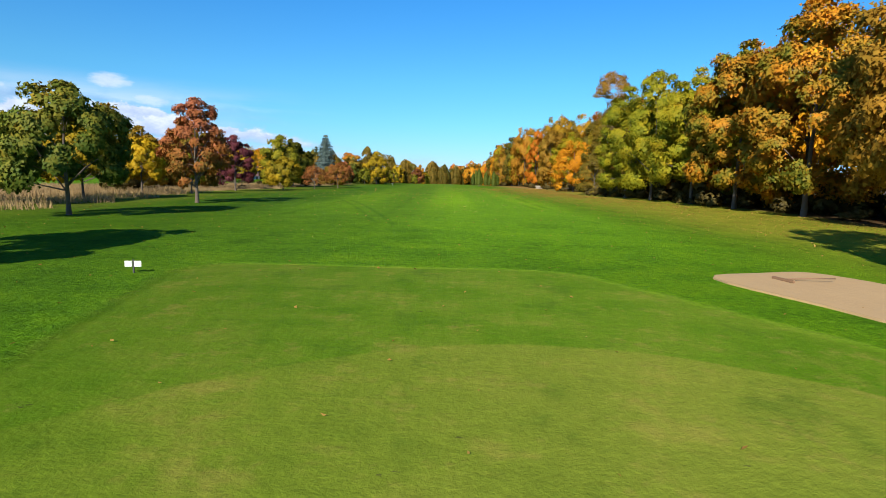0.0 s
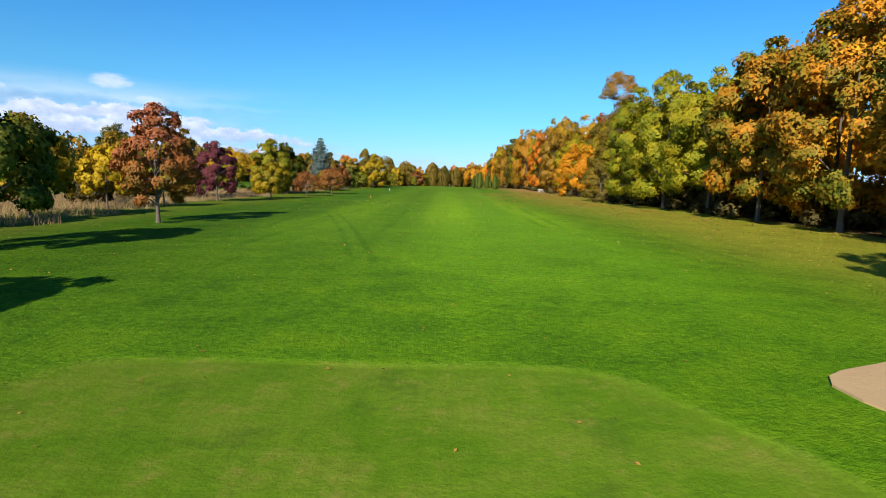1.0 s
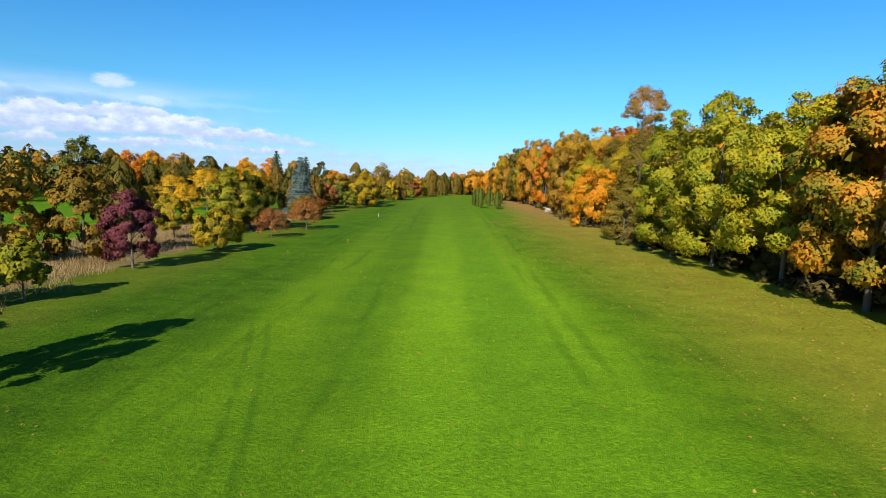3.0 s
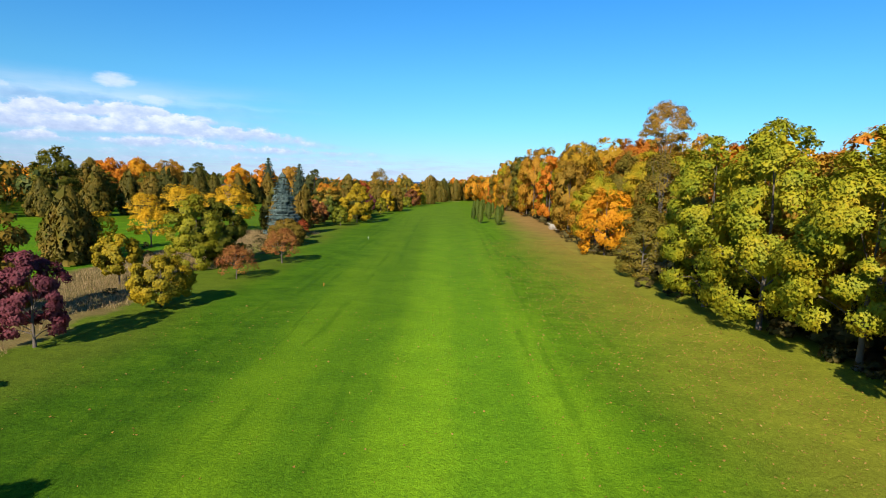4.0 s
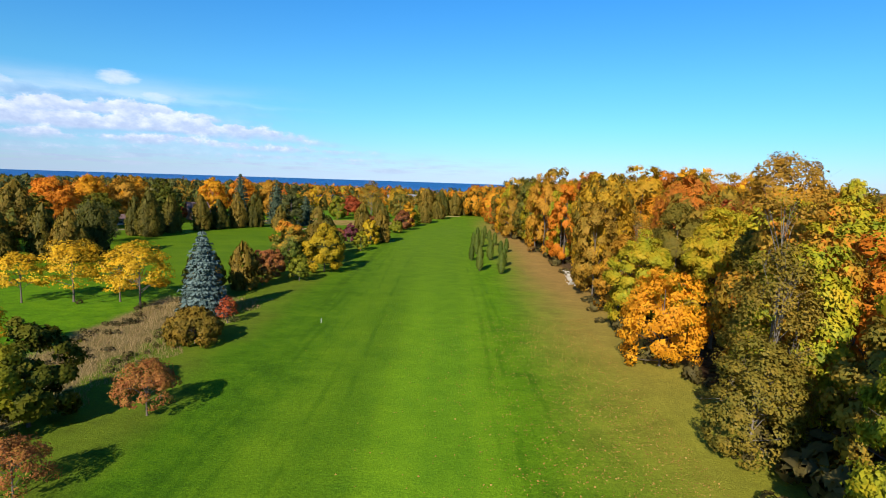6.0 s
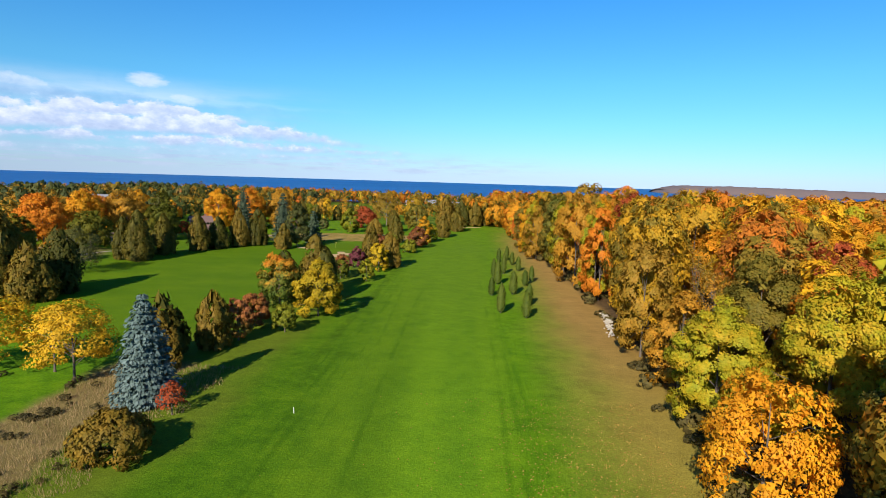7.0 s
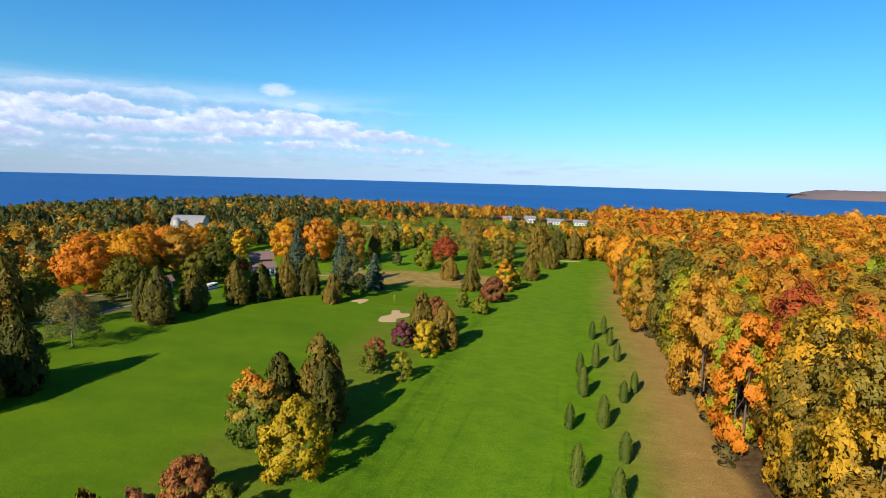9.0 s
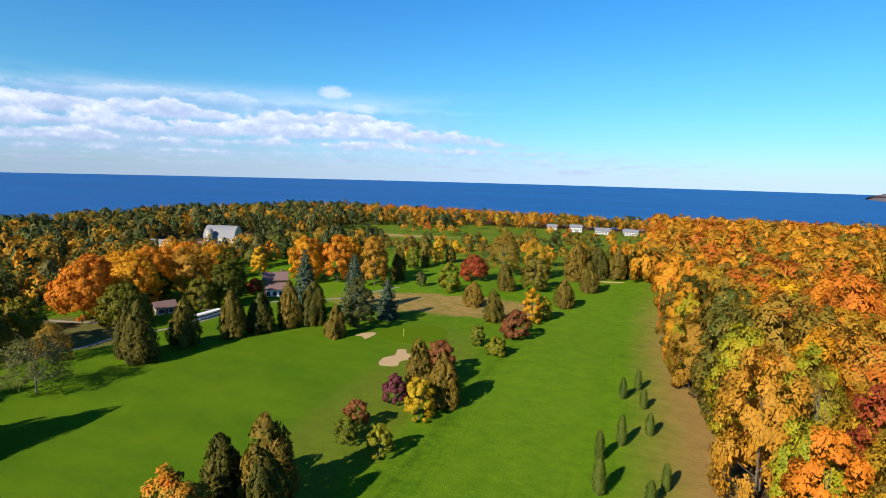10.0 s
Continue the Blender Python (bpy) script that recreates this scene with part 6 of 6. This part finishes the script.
def barn(x, y, turn):
    ob = thing("barn", x, y, turn, "large grey gambrel-roofed barn with a stone silo", "barn")
    L, W = 10.5, 6.5
    prof = [(-W, 4.0), (-W * 0.86, 7.2), (-W * 0.62, 9.4), (-W * 0.3, 11.2), (0, 12.0), (W * 0.3, 11.2), (W * 0.62, 9.4), (W * 0.86, 7.2), (W, 4.0)]
    bm = bmesh.new()
    box(bm, -L, L, -W, W, -1.0, 4.0)
    for s in (-L, L):
        bm.faces.new([bm.verts.new((s, p, z)) for p, z in prof])
    part("wall", (bm, M_TANWALL), ob)
    bm = bmesh.new()
    rows = [[bm.verts.new((s, p * k, z + dz)) for p, z in prof] for k, dz in ((1.0, 0.0), (1.04, 0.25)) for s in (-L - 0.5, L + 0.5)]
    for i in range(8):
        bm.faces.new((rows[2][i], rows[2][i + 1], rows[3][i + 1], rows[3][i])), bm.faces.new((rows[0][i], rows[1][i], rows[1][i + 1], rows[0][i + 1]))
        bm.faces.new((rows[0][i], rows[0][i + 1], rows[2][i + 1], rows[2][i])), bm.faces.new((rows[1][i], rows[3][i], rows[3][i + 1], rows[1][i + 1]))
    bmesh.ops.recalc_face_normals(bm, faces=bm.faces)
    part("roof", (bm, M_GREYROOF), ob)
    bm = bmesh.new()
    bmesh.ops.create_cone(bm, segments=20, radius1=2.3, radius2=2.2, depth=11, cap_ends=True, matrix=Matrix.Translation((-5, -W - 2.6, 4.4)))
    part("silo", (bm, M_STONE), ob, "pale round stone silo")
    bm = bmesh.new()
    bmesh.ops.create_cone(bm, segments=20, radius1=2.4, radius2=0.3, depth=1.5, cap_ends=True, matrix=Matrix.Translation((-5, -W - 2.6, 10.6)))
    part("silo_cap", (bm, M_GREYROOF), ob)
    bm = bmesh.new()
    box(bm, L + 0.0, L + 0.1, -1.8, 1.8, -0.5, 3.6)
    part("barn_door", (bm, M_BROWNWALL), ob)
    for wy in (-4, 4):
        window(ob, L, wy, 2.2, 1.0, 1.2, "x")


barn(-248.0, 452.0, 14)


def cottage(x, y, turn, L, W, H, wall, roof, label, n=3):
    ob = thing("cottage", x, y, turn, label, "house")
    part("wall", (walls(-L / 2, L / 2, -W / 2, W / 2, -1, H, H + W * 0.28), wall), ob)
    part("roof", (gable(bmesh.new(), -L / 2, L / 2, -W / 2, W / 2, H, H + W * 0.28 + 0.1, 0.6), roof), ob)
    for i in range(n):
        window(ob, -L / 2 + (i + 0.5) * L / n, -W / 2, H * 0.5, 1.5, 1.3)
    bm = bmesh.new()
    box(bm, -0.5, 0.5, -W / 2 - 0.06, -W / 2 + 0.04, -0.2, 2.0)
    part("door", (bm, M_BROWNWALL), ob)


cottage(-37.0, 690.0, 8, 11, 8, 4.6, M_PALEWALL, M_GREYROOF, "white lakeside house with a grey roof", 4)
cottage(-11.5, 684.0, 5, 14, 8, 3.2, M_PALEWALL, M_GREYROOF, "long low white house with a pale roof", 5)
cottage(13.5, 686.0, -6, 13, 8, 3.2, M_PALEWALL, M_GREYROOF, "long white house with a pale roof at the wood's edge", 5)
cottage(-61.0, 700.0, 4, 9, 7, 3.2, M_TANWALL, M_GREYROOF, "small tan house among far trees", 2)
cottage(-130.6, 292.6, 62, 6, 5, 2.6, M_TANWALL, M_ROOF, "low brown shed by the drive", 2)
cottage(-262.0, 412.0, 12, 15, 7, 3.6, M_TANWALL, M_GREYROOF, "grey-roofed farm shed near a barn", 3)
cottage(-238.0, 425.0, 20, 18, 6, 2.8, M_TANWALL, M_ROOF, "long low farm shed near a barn", 4)
cottage(-213.0, 311.0, 25, 13, 7, 2.8, M_BROWNWALL, M_ROOF, "low brown house among trees", 3)
cottage(-206.0, 290.0, 10, 11, 7, 2.6, M_TANWALL, M_GREYROOF, "low tan house among trees", 3)


def golf_cart(x, y, turn):
    ob = thing("golf_cart", x, y, turn, "white golf cart with a flat roof, parked in a row", "golf cart", "parked golf carts")
    bm = bmesh.new()
    box(bm, -1.2, 1.2, -0.6, 0.6, 0.28, 0.62, 0.06), box(bm, 0.75, 1.2, -0.55, 0.55, 0.6, 0.95, 0.08), box(bm, -1.15, -0.35, -0.55, 0.55, 0.6, 0.85, 0.05)
    part("body", (bm, M_WHITE), ob)
    bm = bmesh.new()
    box(bm, -0.5, -0.3, -0.55, 0.55, 0.85, 1.25, 0.05), box(bm, -0.4, 0.1, -0.55, 0.55, 0.72, 0.86, 0.04)
    part("seat", (bm, M_TYRE), ob)
    bm = bmesh.new()
    box(bm, -1.1, 0.9, -0.62, 0.62, 1.82, 1.92, 0.03)
    part("roof", (bm, M_WHITE), ob)
    for px, py in ((-1.0, -.55), (-1.0, .55), (0.8, -.55), (0.8, .55)):
        v, f = tubes([[((px, py, 0.6), 0.03), ((px, py, 1.84), 0.03)]], 6)
        part("post", mesh_of("post", v, f, M_POLE), ob)
        bm = bmesh.new()
        bmesh.ops.create_cone(bm, segments=12, radius1=0.24, radius2=0.24, depth=0.2, cap_ends=True, matrix=pose(px * 0.82, py, 0.24, 90, 0, 0))
        part("wheel", (bm, M_TYRE), ob)
    return ob


cart = golf_cart(-113.7, 288.6, 175)
for i in range(1, 8):
    cx, cy = -113.7 + 0.07 * i, 288.6 + 1.4 * i
    copy_thing(cart, pose(cx, cy, float(ground_z(cx, cy)), 0, 0, 172 + (i * 7) % 6))


# ---------- far headland across the water ----------
def headland():
    r = np.random.default_rng(8)
    n, m = 120, 9
    v, f = [], []
    for i in range(n):
        t = i / (n - 1)
        cx, cy = 930 + 2300 * t, 2750 + 250 * math.sin(t * 2) - 500 * t
        hgt = 40 * min(1, (t * 14) ** 0.6) * (0.9 + 0.1 * math.sin(t * 9)) + r.normal() * 0.8 + 3 * t
        for k in range(m):
            s = k / (m - 1)
            prof = min(1.0, s * 5.0) * min(1.0, (1 - s) * 5)
            v.append((cx + 60 * s * (t < 0.02), cy + 380 * s, -10.5 + hgt * prof ** 0.7 + (r.normal() * 0.9 if 0 < k < m - 1 else 0)))
    for i in range(n - 1):
        for k in range(m - 1):
            f.append((i * m + k, (i + 1) * m + k, (i + 1) * m + k + 1, i * m + k + 1))
    mt, T = material("far_wooded_headland")
    p = T.coord()
    # greyed mauve-brown: distance haze is mixed into the wood's own colour
    c = T.ramp(T.noise(p, 0.02, 5.0, 0.7), ((0.3, (0.125, 0.105, 0.105)), (0.5, (0.150, 0.108, 0.100)), (0.7, (0.165, 0.115, 0.098))))
    T.surface(c, 1.0, T.bump(T.noise(p, 0.06, 4.0), 0.5, 4.0))
    tagged(new("backdrop", mesh_of("backdrop", v, f, mt, True)), "low wooded headland across the lake", "headland", kind="structure")


headland()
